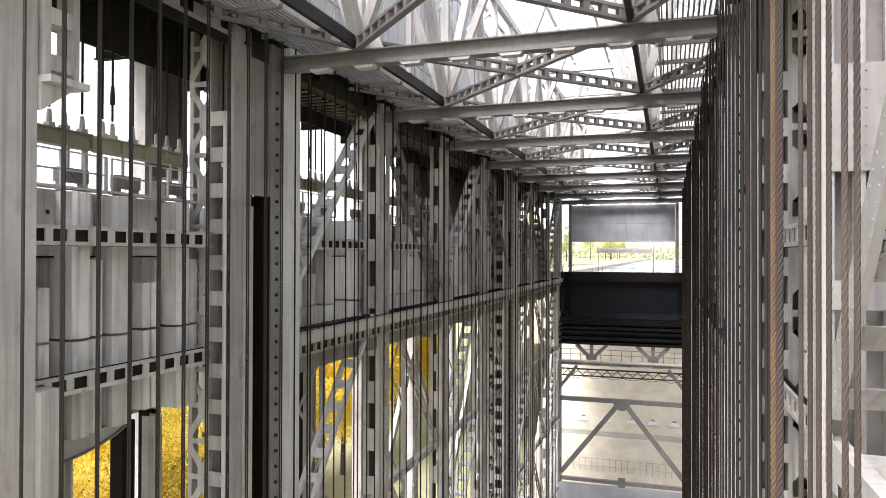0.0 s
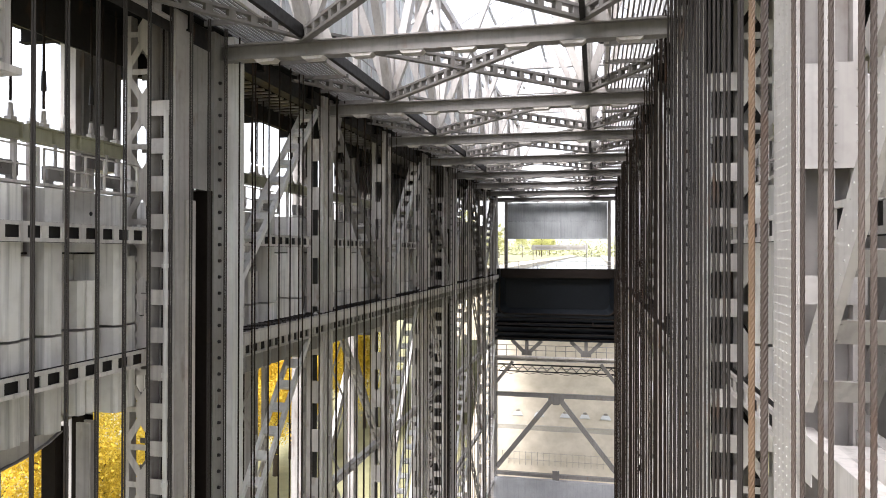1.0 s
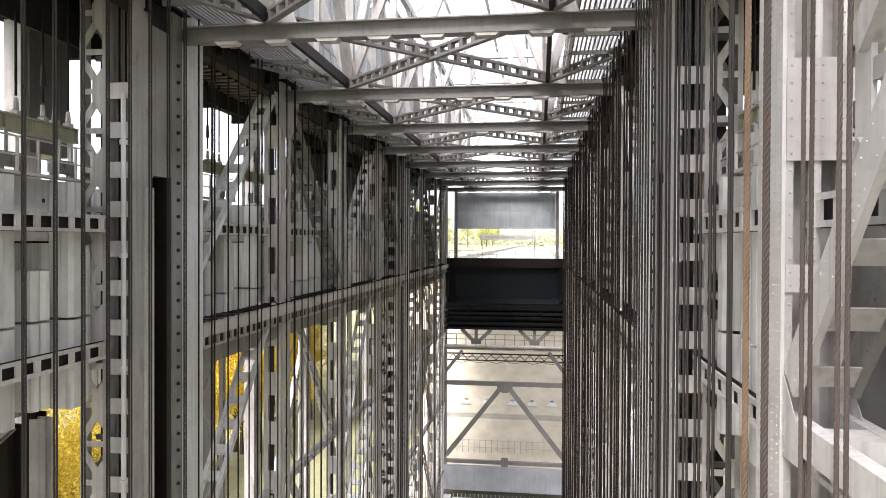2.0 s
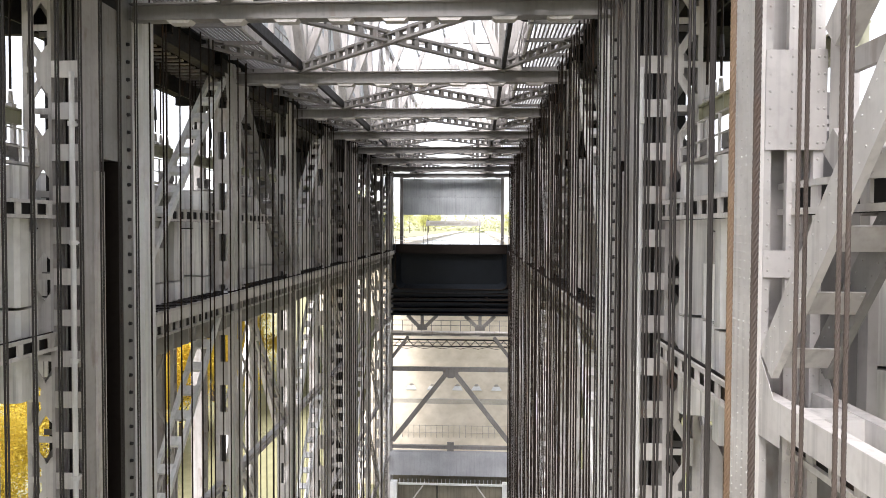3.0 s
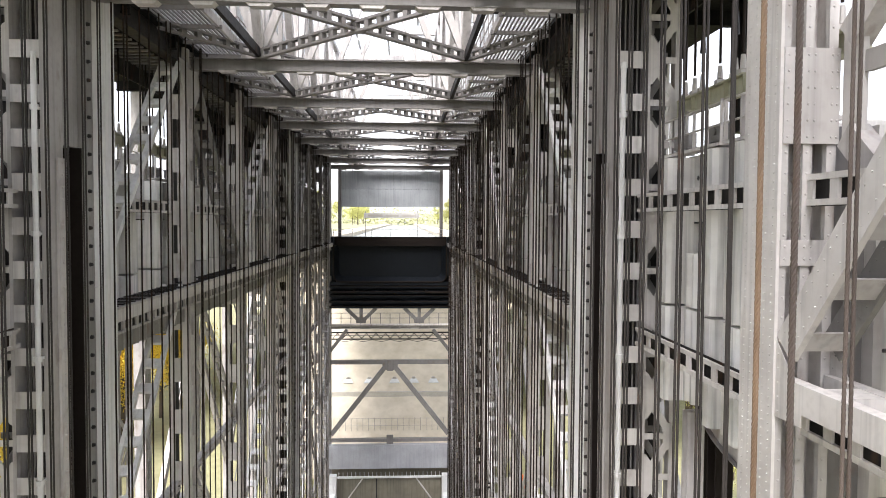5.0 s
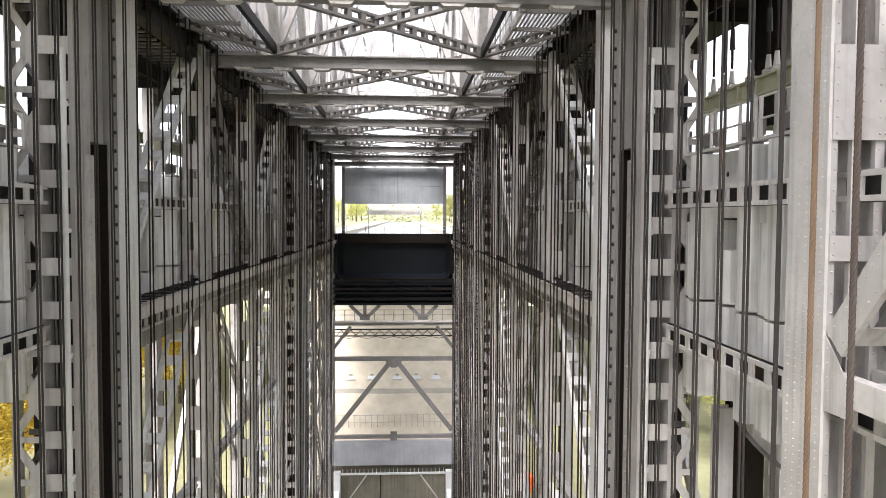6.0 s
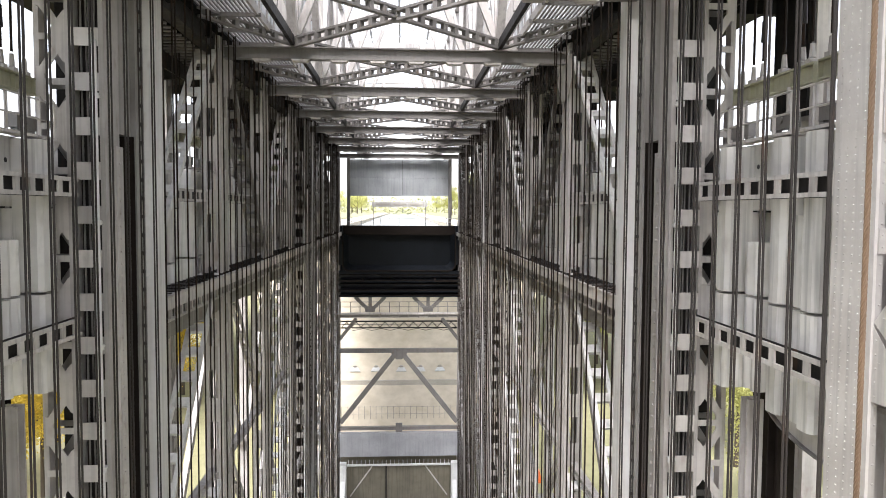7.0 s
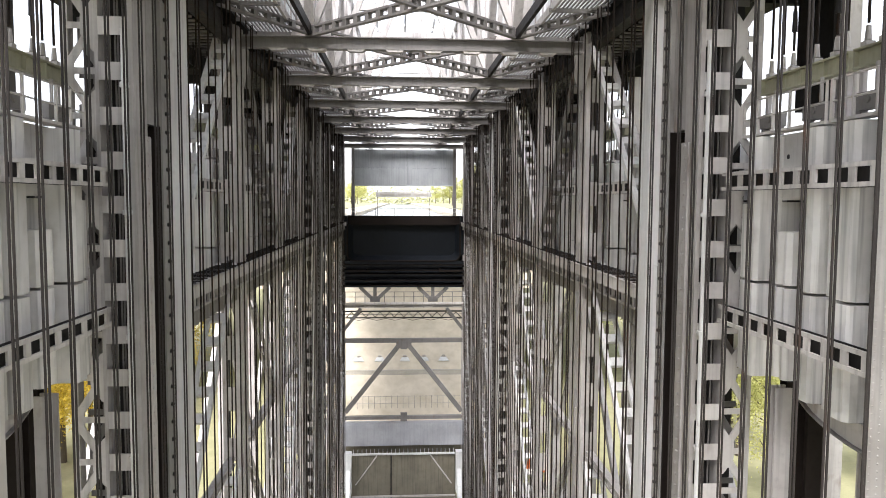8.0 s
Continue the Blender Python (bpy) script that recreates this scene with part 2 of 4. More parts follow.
def guide_column(s, y0):
    """Box column with battened front, side lacing, rack slot and bolted flange."""
    t = thing("guide_column", (s * 7.4, y0 + 1.5, GROUND), "tall riveted grey steel guide column with batten plates and rack slot", "column", "guide columns of the lift")
    X = lambda v: s * v
    top = 46.98
    part("inner_leg", Form().box(X(7.17), X(7.29), y0, y0 + 0.9, GROUND, top), STEEL, t)
    part("outer_leg", Form().box(X(8.0), X(8.09), y0, y0 + 0.9, GROUND, top), STEEL, t)
    # dark sheet for the shade inside the battened front
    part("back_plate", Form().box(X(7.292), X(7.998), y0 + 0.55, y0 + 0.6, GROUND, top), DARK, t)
    # cheeks coloured for the shade deep in the slot
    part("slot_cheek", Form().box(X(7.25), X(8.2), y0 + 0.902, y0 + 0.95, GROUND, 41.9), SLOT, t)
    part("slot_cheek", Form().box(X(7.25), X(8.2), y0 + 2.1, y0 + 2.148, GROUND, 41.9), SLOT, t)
    rods = Form()
    for v in (7.5, 7.63, 7.7, 7.83):
        rods.tube((X(v), y0 + 0.3, GROUND), (X(v), y0 + 0.3, top), 0.025, 6)
    part("rod_bundle", rods, GIRD, t)
    me = Form().box(X(7.292), X(7.998), y0 + 0.004, y0 + 0.03, -0.22, 0.22).mesh("batten", PALE)
    z = 44.13
    while z > 12:
        b = part("batten", me, None, t)
        b.location.z += z
        z -= 1.096
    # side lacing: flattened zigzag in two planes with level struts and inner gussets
    # rear plane in darker grey, its shade put into the colour
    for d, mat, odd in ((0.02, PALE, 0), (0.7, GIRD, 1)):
        lac = Form()
        z, k = 44.13 + 2 * 1.096, odd
        while z > 10:
            yy = y0 + d
            lac.bar((X(8.06), yy + 0.03, z), (X(8.78), yy + 0.03, z), (0, 0, 1), 0.16, 0.03)
            if k % 2 == 0:
                lac.poly([(X(8.07), yy, z - 0.66), (X(8.07), yy, z + 0.66), (X(8.16), yy, z + 0.6), (X(8.42), yy, z + 0.22), (X(8.42), yy, z - 0.22), (X(8.16), yy, z - 0.6)], (0, 0.014, 0))
                a, b = 8.28, 8.68
            else:
                lac.bar((X(8.7), yy + 0.035, z - 0.36), (X(8.7), yy + 0.035, z + 0.36), (1, 0, 0), 0.19, 0.05)
                a, b = 8.68, 8.28
            lac.bar((X(a), yy + 0.035, z - 0.24), (X(b), yy + 0.035, z - 1.096 + 0.24), (0, 0, 1), 0.2, 0.035)
            z -= 1.096
            k += 1
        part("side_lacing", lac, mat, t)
    # dark sheet in place of the shade behind the lacing
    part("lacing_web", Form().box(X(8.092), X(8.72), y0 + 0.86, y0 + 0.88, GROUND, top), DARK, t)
    part("outer_rail", Form().box(X(8.85), X(8.98), y0 + 0.3, y0 + 0.62, GROUND, top), STEEL, t)
    # rack slot between column and post, its shade put into near-black parts
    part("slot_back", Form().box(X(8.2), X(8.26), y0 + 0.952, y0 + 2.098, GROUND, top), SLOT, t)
    part("slot_cover", Form().box(X(7.33), X(7.37), y0 + 1.0, y0 + 2.1, 41.9, top), MID, t)
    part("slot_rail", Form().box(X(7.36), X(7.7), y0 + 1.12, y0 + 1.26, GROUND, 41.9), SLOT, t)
    for a in (1.38, 1.62):
        part("rack_bar", Form().box(X(7.62), X(7.75), y0 + a, y0 + a + 0.05, GROUND, 41.9), GREY_BROWN, t)
    strip = Form().box(X(7.1), X(7.165), y0 + 0.5, y0 + 0.95, GROUND, 41.5)
    strip.rivets((X(7.1), y0 + 0.7, 20), (X(7.1), y0 + 0.7, 41.4), 0.32, 0.05, (-s, 0, 0))
    part("riveted_strip", strip, STEEL, t)
    part("post_web", Form().box(X(7.2), X(7.85), y0 + 2.15, y0 + 3.2, GROUND, top), MID, t)
    fl = Form().box(X(6.86), X(7.197), y0 + 2.75, y0 + 3.45, GROUND, top)
    if y0 < 30:
        for yy in (2.82, 3.38):
            fl.rivets((X(6.86), y0 + yy, 24), (X(6.86), y0 + yy, 46.5), 0.16, 0.018, (-s, 0, 0))
        fl.rivets((X(6.92), y0 + 2.75, 24), (X(6.92), y0 + 2.75, 46.5), 0.16, 0.018, (0, -1, 0))
    part("post_flange", fl, LIGHT, t)
    bolts = Form()
    for zz in np.arange(22, 45.9, 0.52):
        bolts.tube((X(7.205), y0 + 2.45, zz), (X(7.12), y0 + 2.45, zz), 0.062, 8, 0.045)
    part("bolt_row", bolts, DARK, t, kind="stuff")
    pipe = Form().tube((X(7.30), y0 - 0.25, GROUND), (X(7.30), y0 - 0.25, 44), 0.07, 10)
    for zz in np.arange(24, 44, 3.1):
        pipe.tube((X(7.30), y0 - 0.25, zz), (X(7.30), y0 - 0.25, zz + 0.12), 0.11, 10)
        pipe.box(X(7.26), X(7.34), y0 - 0.25, y0 - 0.02, zz + 0.03, zz + 0.09)
    part("drain_pipe", pipe, LIGHT, t, smooth=False)
    return t


def truss_post(s, y, label):
    t = thing("truss_post", (s * 7.5, y, GROUND), label, "post", "posts of the side trusses")
    for x in (7.27, 7.83):
        part("front_leg", Form().box(s * (x - 0.1), s * (x + 0.1), y - 0.6, y - 0.4, GROUND, 46.9), STEEL, t)
    key = ("post", s)
    if key not in PLATES:
        PLATES[key] = (Form().box(s * 7.36, s * 7.74, -0.61, -0.585, -0.5, 0.5).mesh("batten", STEEL), Form().box(s * 7.15, s * 7.19, -0.15, 0.25, -0.65, 0.65).mesh("batten", STEEL))
    for me, z0 in ((PLATES[key][0], 44.5), (PLATES[key][1], 45.2)):
        for j in range(14):
            b = part("batten", me, None, t)
            b.location.y += y
            b.location.z += z0 - 2.15 * j
    part("inner_leg", Form().box(s * 7.12, s * 7.24, y - 0.398, y - 0.14, GROUND, 46.9), STEEL, t)
    part("inner_leg", Form().box(s * 7.12, s * 7.24, y + 0.24, y + 0.48, GROUND, 46.9), STEEL, t)
    # dark sheet for the shade inside the post
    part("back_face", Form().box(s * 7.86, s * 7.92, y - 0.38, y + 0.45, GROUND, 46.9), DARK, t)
    return t


def brace(name, p, q, across, w, d, leg, pitch, plate, mat, label, group, category="brace"):
    return member(name, p, q, across, w, d, leg, pitch, plate, mat, label, category, group)


def side_wall(s):
    for k, y in enumerate(NODE):
        if k in (2, 6):
            guide_column(s, y - 2.6)
        elif k not in (1,):
            truss_post(s, y, "grey riveted steel truss post with batten plates")
    # upper diagonals
    for k in range(2, 9):
        # rising braces lighter, falling ones darker: light and shade put into paint
        up = k % 2 == 0
        y0, y1 = (NODE[k] + 0.2, NODE[k + 1] - 1.3) if up else (NODE[k] + 1.0, NODE[k + 1] - 0.4)
        a, b = (37.9, EAVE) if up else (EAVE, 37.7)
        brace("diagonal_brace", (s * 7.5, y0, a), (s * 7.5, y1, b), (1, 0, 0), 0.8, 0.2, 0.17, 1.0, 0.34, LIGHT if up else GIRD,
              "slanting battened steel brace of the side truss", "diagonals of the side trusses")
        levels = [37.3, 28.9, 20.5, 12.1]
        for j in range(3):
            a, b = (levels[j + 1], levels[j]) if up else (levels[j], levels[j + 1])
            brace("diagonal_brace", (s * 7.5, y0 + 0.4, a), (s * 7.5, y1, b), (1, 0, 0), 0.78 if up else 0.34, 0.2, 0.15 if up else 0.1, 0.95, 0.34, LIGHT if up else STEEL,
                  "slanting battened steel brace of the side truss", "diagonals of the side trusses")
            member("cross_strut", (s * 7.5, y0 - 0.2, levels[j + 1] + 0.2), (s * 7.5, y1 + 0.3, levels[j + 1] + 0.2), (0, 0, 1), 0.36, 0.3, 0.09, 0.9, 0.3,
                   STEEL, "level battened steel strut between truss posts", "strut", "struts of the side trusses")
        # slim lattice behind the lower bay
        ym = NODE[k] + 5.0
        sp = member("slim_post", (s * 8.15, ym, GROUND), (s * 8.15, ym, 36.3), (0, 1, 0), 0.3, 0.14, 0.07, 1.5, 0.3, STEEL, "slim battened steel post below the ledge girder", "post", "slim posts")
        for j in range(6):
            z1 = 36.0 - 4.2 * j
            for a, b in ((z1, z1 - 4.0), (z1 - 4.0, z1)):
                x = s * (8.12 if a > b else 8.18)
                part("lattice_bar", Form().bar((x, NODE[k] + 1.2, a), (x, ym, b), (0, 0, 1), 0.13, 0.04), STEEL, sp)
    # node plates and eave girder
    for k in range(3, 10):
        y = NODE[k]
        if k % 2 and k != 9:
            f = Form().poly([(s * 7.1, y - 1.5, 46.3), (s * 7.1, y + 1.5, 46.3), (s * 7.1, y + 1.3, 45.4), (s * 7.1, y + 0.5, 44.6), (s * 7.1, y - 0.5, 44.6), (s * 7.1, y - 1.3, 45.4)], (s * 0.018, 0, 0))
        else:
            f = Form().poly([(s * 7.1, y - 1.5, 37.3), (s * 7.1, y + 1.5, 37.3), (s * 7.1, y + 1.2, 38.2), (s * 7.1, y + 0.5, 39.0), (s * 7.1, y - 0.5, 39.0), (s * 7.1, y - 1.2, 38.2)], (s * 0.018, 0, 0))
        solo("node_plate", f, STEEL, "grey riveted node plate of the side truss", "plate", "node plates")
    eg = thing("eave_girder", (s * 7.5, 22, 46.3), "dark riveted steel eave girder over the side truss", "girder", "eave girders")
    # webs and flange coloured near black so the eave stays in shade
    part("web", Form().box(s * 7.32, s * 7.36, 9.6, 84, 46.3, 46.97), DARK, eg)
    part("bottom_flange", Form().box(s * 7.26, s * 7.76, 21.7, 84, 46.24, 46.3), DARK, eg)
    part("bottom_flange", Form().box(s * 7.15, s * 7.7, 12.5, 18.1, 46.6, 46.66), STEEL, eg)
    for y in np.arange(12.6, 18.0, 1.8):
        part("fascia_plate", Form().box(s * 7.16, s * 7.2, y + 0.1, y + 1.3, 46.662, 47.6), STEEL, eg)
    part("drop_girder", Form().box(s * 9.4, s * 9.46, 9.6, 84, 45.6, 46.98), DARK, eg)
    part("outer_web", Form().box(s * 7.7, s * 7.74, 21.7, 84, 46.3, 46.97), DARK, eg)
    slats = Form()
    for y in np.arange(22.2, 84, 0.55):
        slats.box(s * 7.84, s * 9.3, y, y + 0.16, 46.2, 46.26)
    part("soffit_slats", slats, GIRD, eg, kind="stuff")
    # ledge girder
    for k in range(2, 9):
        y0, y1 = NODE[k] + (0.95 if k == 2 else 0.0), NODE[k + 1] - 0.02
        g = thing("ledge_girder", (s * 7.2, y0, 35.4), "grey steel ledge girder with pierced fascia and grating", "girder", "ledge girders along the walls")
        part("top_flange", Form().box(s * 6.85, s * 7.95, y0, y1, 37.2, 37.26), STEEL, g)
        part("edge_band", Form().box(s * 6.87, s * 6.93, y0, y1, 36.83, 37.197), PALE, g)
        part("band_rail", Form().box(s * 7.02, s * 7.12, y0, y1, 36.76, 36.86), STEEL, g)
        part("band_rail", Form().box(s * 7.02, s * 7.12, y0, y1, 36.38, 36.46), STEEL, g)
        # dark strip in place of shade behind the stud openings
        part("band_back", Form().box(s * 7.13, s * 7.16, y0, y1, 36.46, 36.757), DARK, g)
        key = ("stud", s)
        if key not in PLATES:
            PLATES[key] = Form().box(s * 7.03, s * 7.11, -0.08, 0.08, 36.463, 36.757).mesh("stud", STEEL)
        for y in np.arange(y0 + 0.3, y1, 0.56):
            b = part("stud", PLATES[key], None, g)
            b.location.y += y
        web = Form()
        folds = int((y1 - y0) / 0.16)
        for c in range(folds + 1):
            x = s * (7.24 if c % 4 < 2 else 7.33)
            y = y0 + (y1 - y0) * (c - (0.7 if c % 2 and c < folds else 0)) / folds
            web.v += [(x, y, 35.75), (x, y, 36.38)]
        web.f += [(2 * c, 2 * c + 2, 2 * c + 3, 2 * c + 1) for c in range(folds)]
        part("corrugated_web", web, GIRD, g)
        grate = Form()
        for y in np.arange(y0 + 0.2, y1, 0.45):
            grate.box(s * 6.95, s * 7.85, y, y + 0.05, 37.262, 37.3)
        part("grating", grate, DARK, g, kind="stuff")


for s in (-1, 1):
    side_wall(s)


# ---- counterweights ----
def counterweight(s, y, w=3.6):
    """Slab with ribs, split level, resting on the bearer."""
    t = thing("counterweight", (s * 9.4, y, 35.4), "fluted pale concrete counterweight block hung in its frame", "counterweight", "counterweights")
    X = lambda v: s * v
    # grey panel slabs, toned darker than the ribs for shade in the recesses
    part("upper_slab", Form().box(X(8.8), X(10.6), y, y + w, 39.95, 41.55), PANEL, t)
    part("slab", Form().box(X(9.5), X(10.6), y, y + w, 37.93, 39.9), PANEL, t)
    part("joint", Form().box(X(9.6), X(10.5), y, y + w, 39.9, 39.95), DARK, t)
    part("joint", Form().box(X(9.6), X(10.5), y, y + w, 37.9, 37.93), DARK, t)
    part("foot_slab", Form().box(X(9.5), X(10.6), y, y + w, 35.35, 37.9), PANEL, t)
    for a, b, o, zt in ((0.0, 0.55, 8.2, 41.5), (1.33, 1.62, 8.4, 39.2), (1.68, 2.0, 8.4, 39.2), (2.4, 2.95, 8.15, 41.5), (3.02, 3.5, 8.3, 39.85)):
        e = 8.795 if zt > 40 else 9.495
        part("rib", Form().poly([(X(e), y + a, 37.95), (X(o + 0.1), y + a, 37.95), (X(o), y + a + 0.1, 37.95), (X(o), y + b - 0.1, 37.95), (X(o + 0.1), y + b, 37.95), (X(e), y + b, 37.95)], (0, 0, zt - 37.95)), CONC, t)
        if zt > 40:
            part("rib_root", Form().box(X(8.8), X(9.495), y + a, y + b, 37.95, 39.9), CONC, t)
        zb = 35.55 if o < 8.35 else 35.7
        part("foot_rib", Form().poly([(X(9.495), y + a + 0.01, zb), (X(o + 0.09), y + a + 0.01, zb), (X(o), y + a + 0.1, zb), (X(o), y + b - 0.1, zb), (X(o + 0.09), y + b - 0.01, zb), (X(9.495), y + b - 0.01, zb)], (0, 0, 37.88 - zb)), CONC, t)
    for yy, z in ((0.95, 41.0), (2.2, 41.0), (0.9, 38.9), (2.2, 38.7)):
        part("lifting_hole", Form().tube((X(8.81) if z > 40 else X(9.51), y + yy, z), (X(8.79) if z > 40 else X(9.48), y + yy, z), 0.06, 10), DARK, t)
    return t


def yoke(s, y, w=3.55):
    t = thing("counterweight_yoke", (s * 8.9, y, 42.6), "ochre-grey steel yoke beam with rope sockets above the counterweights", "yoke", "yokes")
    f = Form().box(s * 8.88, s * 8.92, y, y + w, 42.69, 43.03).box(s * 8.76, s * 9.04, y, y + w, 43.03, 43.07).box(s * 8.76, s * 9.04, y, y + w, 42.65, 42.69)
    for k in range(5):
        f.box(s * 8.78, s * 9.02, y + w * k / 4 - (0.02 if k else 0), y + w * k / 4 + 0.02, 42.691, 43.029)
    part("beam", f, YOKE, t)
    for a in (0.25, 0.6, 1.35, 2.3, 2.75, 3.3):
        part("rope_socket", Form().box(s * 8.8, s * 9.0, y + a - 0.09, y + a + 0.09, 43.07, 43.18).tube((s * 8.9, y + a, 43.2), (s * 8.9, y + a, 43.5), 0.075, 8, 0.05), STEEL, t)
        part("rope", Form().tube((s * 8.9, y + a, 43.55), (s * 8.9, y + a, 46.9), 0.032, 6), ROPE, t)
        if a in (0.6, 2.3):
            part("clamp", Form().tube((s * 8.9, y + a, 44.0), (s * 8.9, y + a, 44.5), 0.07, 6, 0.05), DARK, t)
    part("hanger", Form().box(s * 8.85, s * 8.95, y + 0.1, y + 0.22, 41.55, 42.65), STEEL, t)
    part("hanger", Form().box(s * 8.85, s * 8.95, y + w - 0.22, y + w - 0.1, 41.55, 42.65), STEEL, t)
    return t


def block_railing(s, y, w=3.55):
    t = thing("block_railing", (s * 8.35, y, 41.55), "thin pale steel railing on top of the counterweights", "railing", "block railings")
    part("toe_board", Form().box(s * 8.3, s * 8.64, y, y + w, 41.552, 41.62), PALE, t)
    for z in (42.0, 42.45):
        part("rail", Form().tube((s * 8.35, y, z), (s * 8.35, y + w, z), 0.025, 6), PALE, t)
    for k in range(6):
        part("baluster", Form().box(s * 8.32, s * 8.38, y + k * w / 5 - 0.025 + (0.03 if k == 0 else 0) - (0.03 if k == 5 else 0), y + k * w / 5 + 0.025, 41.62, 42.46), PALE, t)
    return t


def brake_gear(s, y):
    t = thing("clamp_gear", (s * 9.0, y, 41.55), "rusty grey clamp gear box on a counterweight", "machine", "clamp gear")
    part("case", Form().box(s * 8.6, s * 8.8, y, y + 0.9, 41.75, 42.1), GIRD, t)
    part("foot", Form().box(s * 8.62, s * 8.78, y + 0.05, y + 0.2, 41.55, 41.75), GIRD, t)
    part("foot", Form().box(s * 8.62, s * 8.78, y + 0.7, y + 0.85, 41.55, 41.75), GIRD, t)
    part("drum", Form().tube((s * 8.56, y + 0.45, 41.95), (s * 8.84, y + 0.45, 41.95), 0.09, 10), GIRD, t)
    part("rod", Form().box(s * 8.66, s * 8.72, y + 0.3, y + 0.36, 42.1, 42.66), STEEL, t)
    return t


for s in (-1, 1):
    makers = [(counterweight(s, 10.85), 0.0), (yoke(s, 10.87), 0.02), (block_railing(s, 10.87), 0.02), (brake_gear(s, 11.3), 0.45), (brake_gear(s, 13.2), 2.35)]
    for k in range(8):
        for j in range(2):
            off = 9.2 * k + 3.72 * j
            if k == 0 and j == 0:
                continue
            for ob, _ in makers:
                copy_thing(ob, Matrix.Translation(ob.location + Vector((0, off, 0))))
    for ob, _ in makers:
        copy_thing(ob, Matrix.Translation(ob.location + Vector((0, -5.5, 0))))
        copy_thing(ob, Matrix.Translation(ob.location + Vector((0, -9.22, 0))))
    for z in (40.42, 37.0):
        for y0, y1b in ((2.0, 17.9), (22.0, 53), (55.5, 84)):
            member("guide_rail", (s * 7.72, y0, z), (s * 7.72, y1b, z), (0, 0, 1), 0.46, 0.07, 0.09, 0.6, 0.2, PALE,
                   "pale grey pierced steel guide rail before the counterweights", "rail", "counterweight guide rails")
            # dark sheet added for the shaded gap seen through the rail windows
            solo("rail_backing", Form().box(s * 7.84, s * 7.87, y0, y1b, z - 0.24, z + 0.24), DARK, "dark sheet standing in for shade behind a counterweight guide rail", "rail", "rail backings")
    for k in range(-1, 8):
        y0 = 10.85 + 9.2 * k
        fr = thing("bearer_beam", (s * 8.9, y0, 35.0), "grey fish-bellied steel bearer under a counterweight", "beam", "bearers")
        for x in (8.45, 9.3):
            low = [(s * x, y0 - 0.2 + 4.6 * u / 10, 35.5 - 0.45 * math.sin(math.pi * u / 10) ** 0.7) for u in range(11)]
            part("web", Form().poly(low + [(s * x, y0 + 4.4, 35.54), (s * x, y0 - 0.2, 35.54)], (s * 0.04, 0, 0)), STEEL, fr)
        belly = Form()
        for u in range(10):
            p = [Vector((s * 8.9, y0 - 0.2 + 4.6 * w / 10, 35.48 - 0.45 * math.sin(math.pi * w / 10) ** 0.7)) for w in (u, u + 1)]
            belly.bar(p[0], p[1], (1, 0, 0), 1.1, 0.03)
        part("bottom_flange", belly, GIRD, fr)
        for yy, x, w, mat, what in () if k > 1 else ((3.0, 9.2, 0.36, PALE, "pale grey steel guide post below the counterweights"), (4.9, 9.0, 0.42, SLOT, "dark brown channel post below the counterweights"),
                                    (5.7, 8.7, 0.3, STEEL, "grey steel guide post below the counterweights"), (6.25, 9.3, 0.3, SLOT, "dark brown channel post below the counterweights")):
            gp = thing("guide_post", (s * x, y0 + yy, GROUND), what, "post", "guide posts below the counterweights")
            for d in (-1, 1):
                part("flange", Form().box(s * (x - 0.2), s * (x + 0.2), y0 + yy + d * w / 2 - 0.03, y0 + yy + d * w / 2 + 0.03, GROUND, 35.4), mat, gp)
            part("web", Form().box(s * (x - 0.03), s * (x + 0.03), y0 + yy - w / 2 + 0.032, y0 + yy + w / 2 - 0.032, GROUND, 35.4), mat, gp)
    for y in NODE:
        solo("outer_post", Form().ladder((s * 12.6, y, GROUND), (s * 12.6, y, 47), (0, 1, 0), 0.9, 0.6, 0.25, 1.6, 0.6), STEEL,
             "outer battened steel post of the lift tower", "post", "outer posts")
    for k in range(len(NODE) - 1):
        for a, b in ((20, 33), (6, 19)):
            if k % 2:
                a, b = b, a
            brace("outer_brace", (s * 12.6, NODE[k], a), (s * 12.6, NODE[k + 1], b), (0, 0, 1), 0.5, 0.3, 0.15, 1.2, 0.4, STEEL,
                  "slanting battened brace of the outer wall", "outer braces")
    # deck and joists painted near black to keep the shade under them
    solo("sheave_deck", Form().box(s * 7.0, s * 13.2, 9.5, 85, 47.0, 47.3), SOFFIT, "dark underside of the rope sheave hall floor", "ceiling", kind="structure")
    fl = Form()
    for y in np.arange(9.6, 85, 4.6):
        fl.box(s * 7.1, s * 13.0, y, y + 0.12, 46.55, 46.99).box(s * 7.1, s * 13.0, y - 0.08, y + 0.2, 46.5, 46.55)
    solo("deck_joists", fl, SOFFIT, "dark steel joists under the sheave hall floor", "joists", kind="structure")

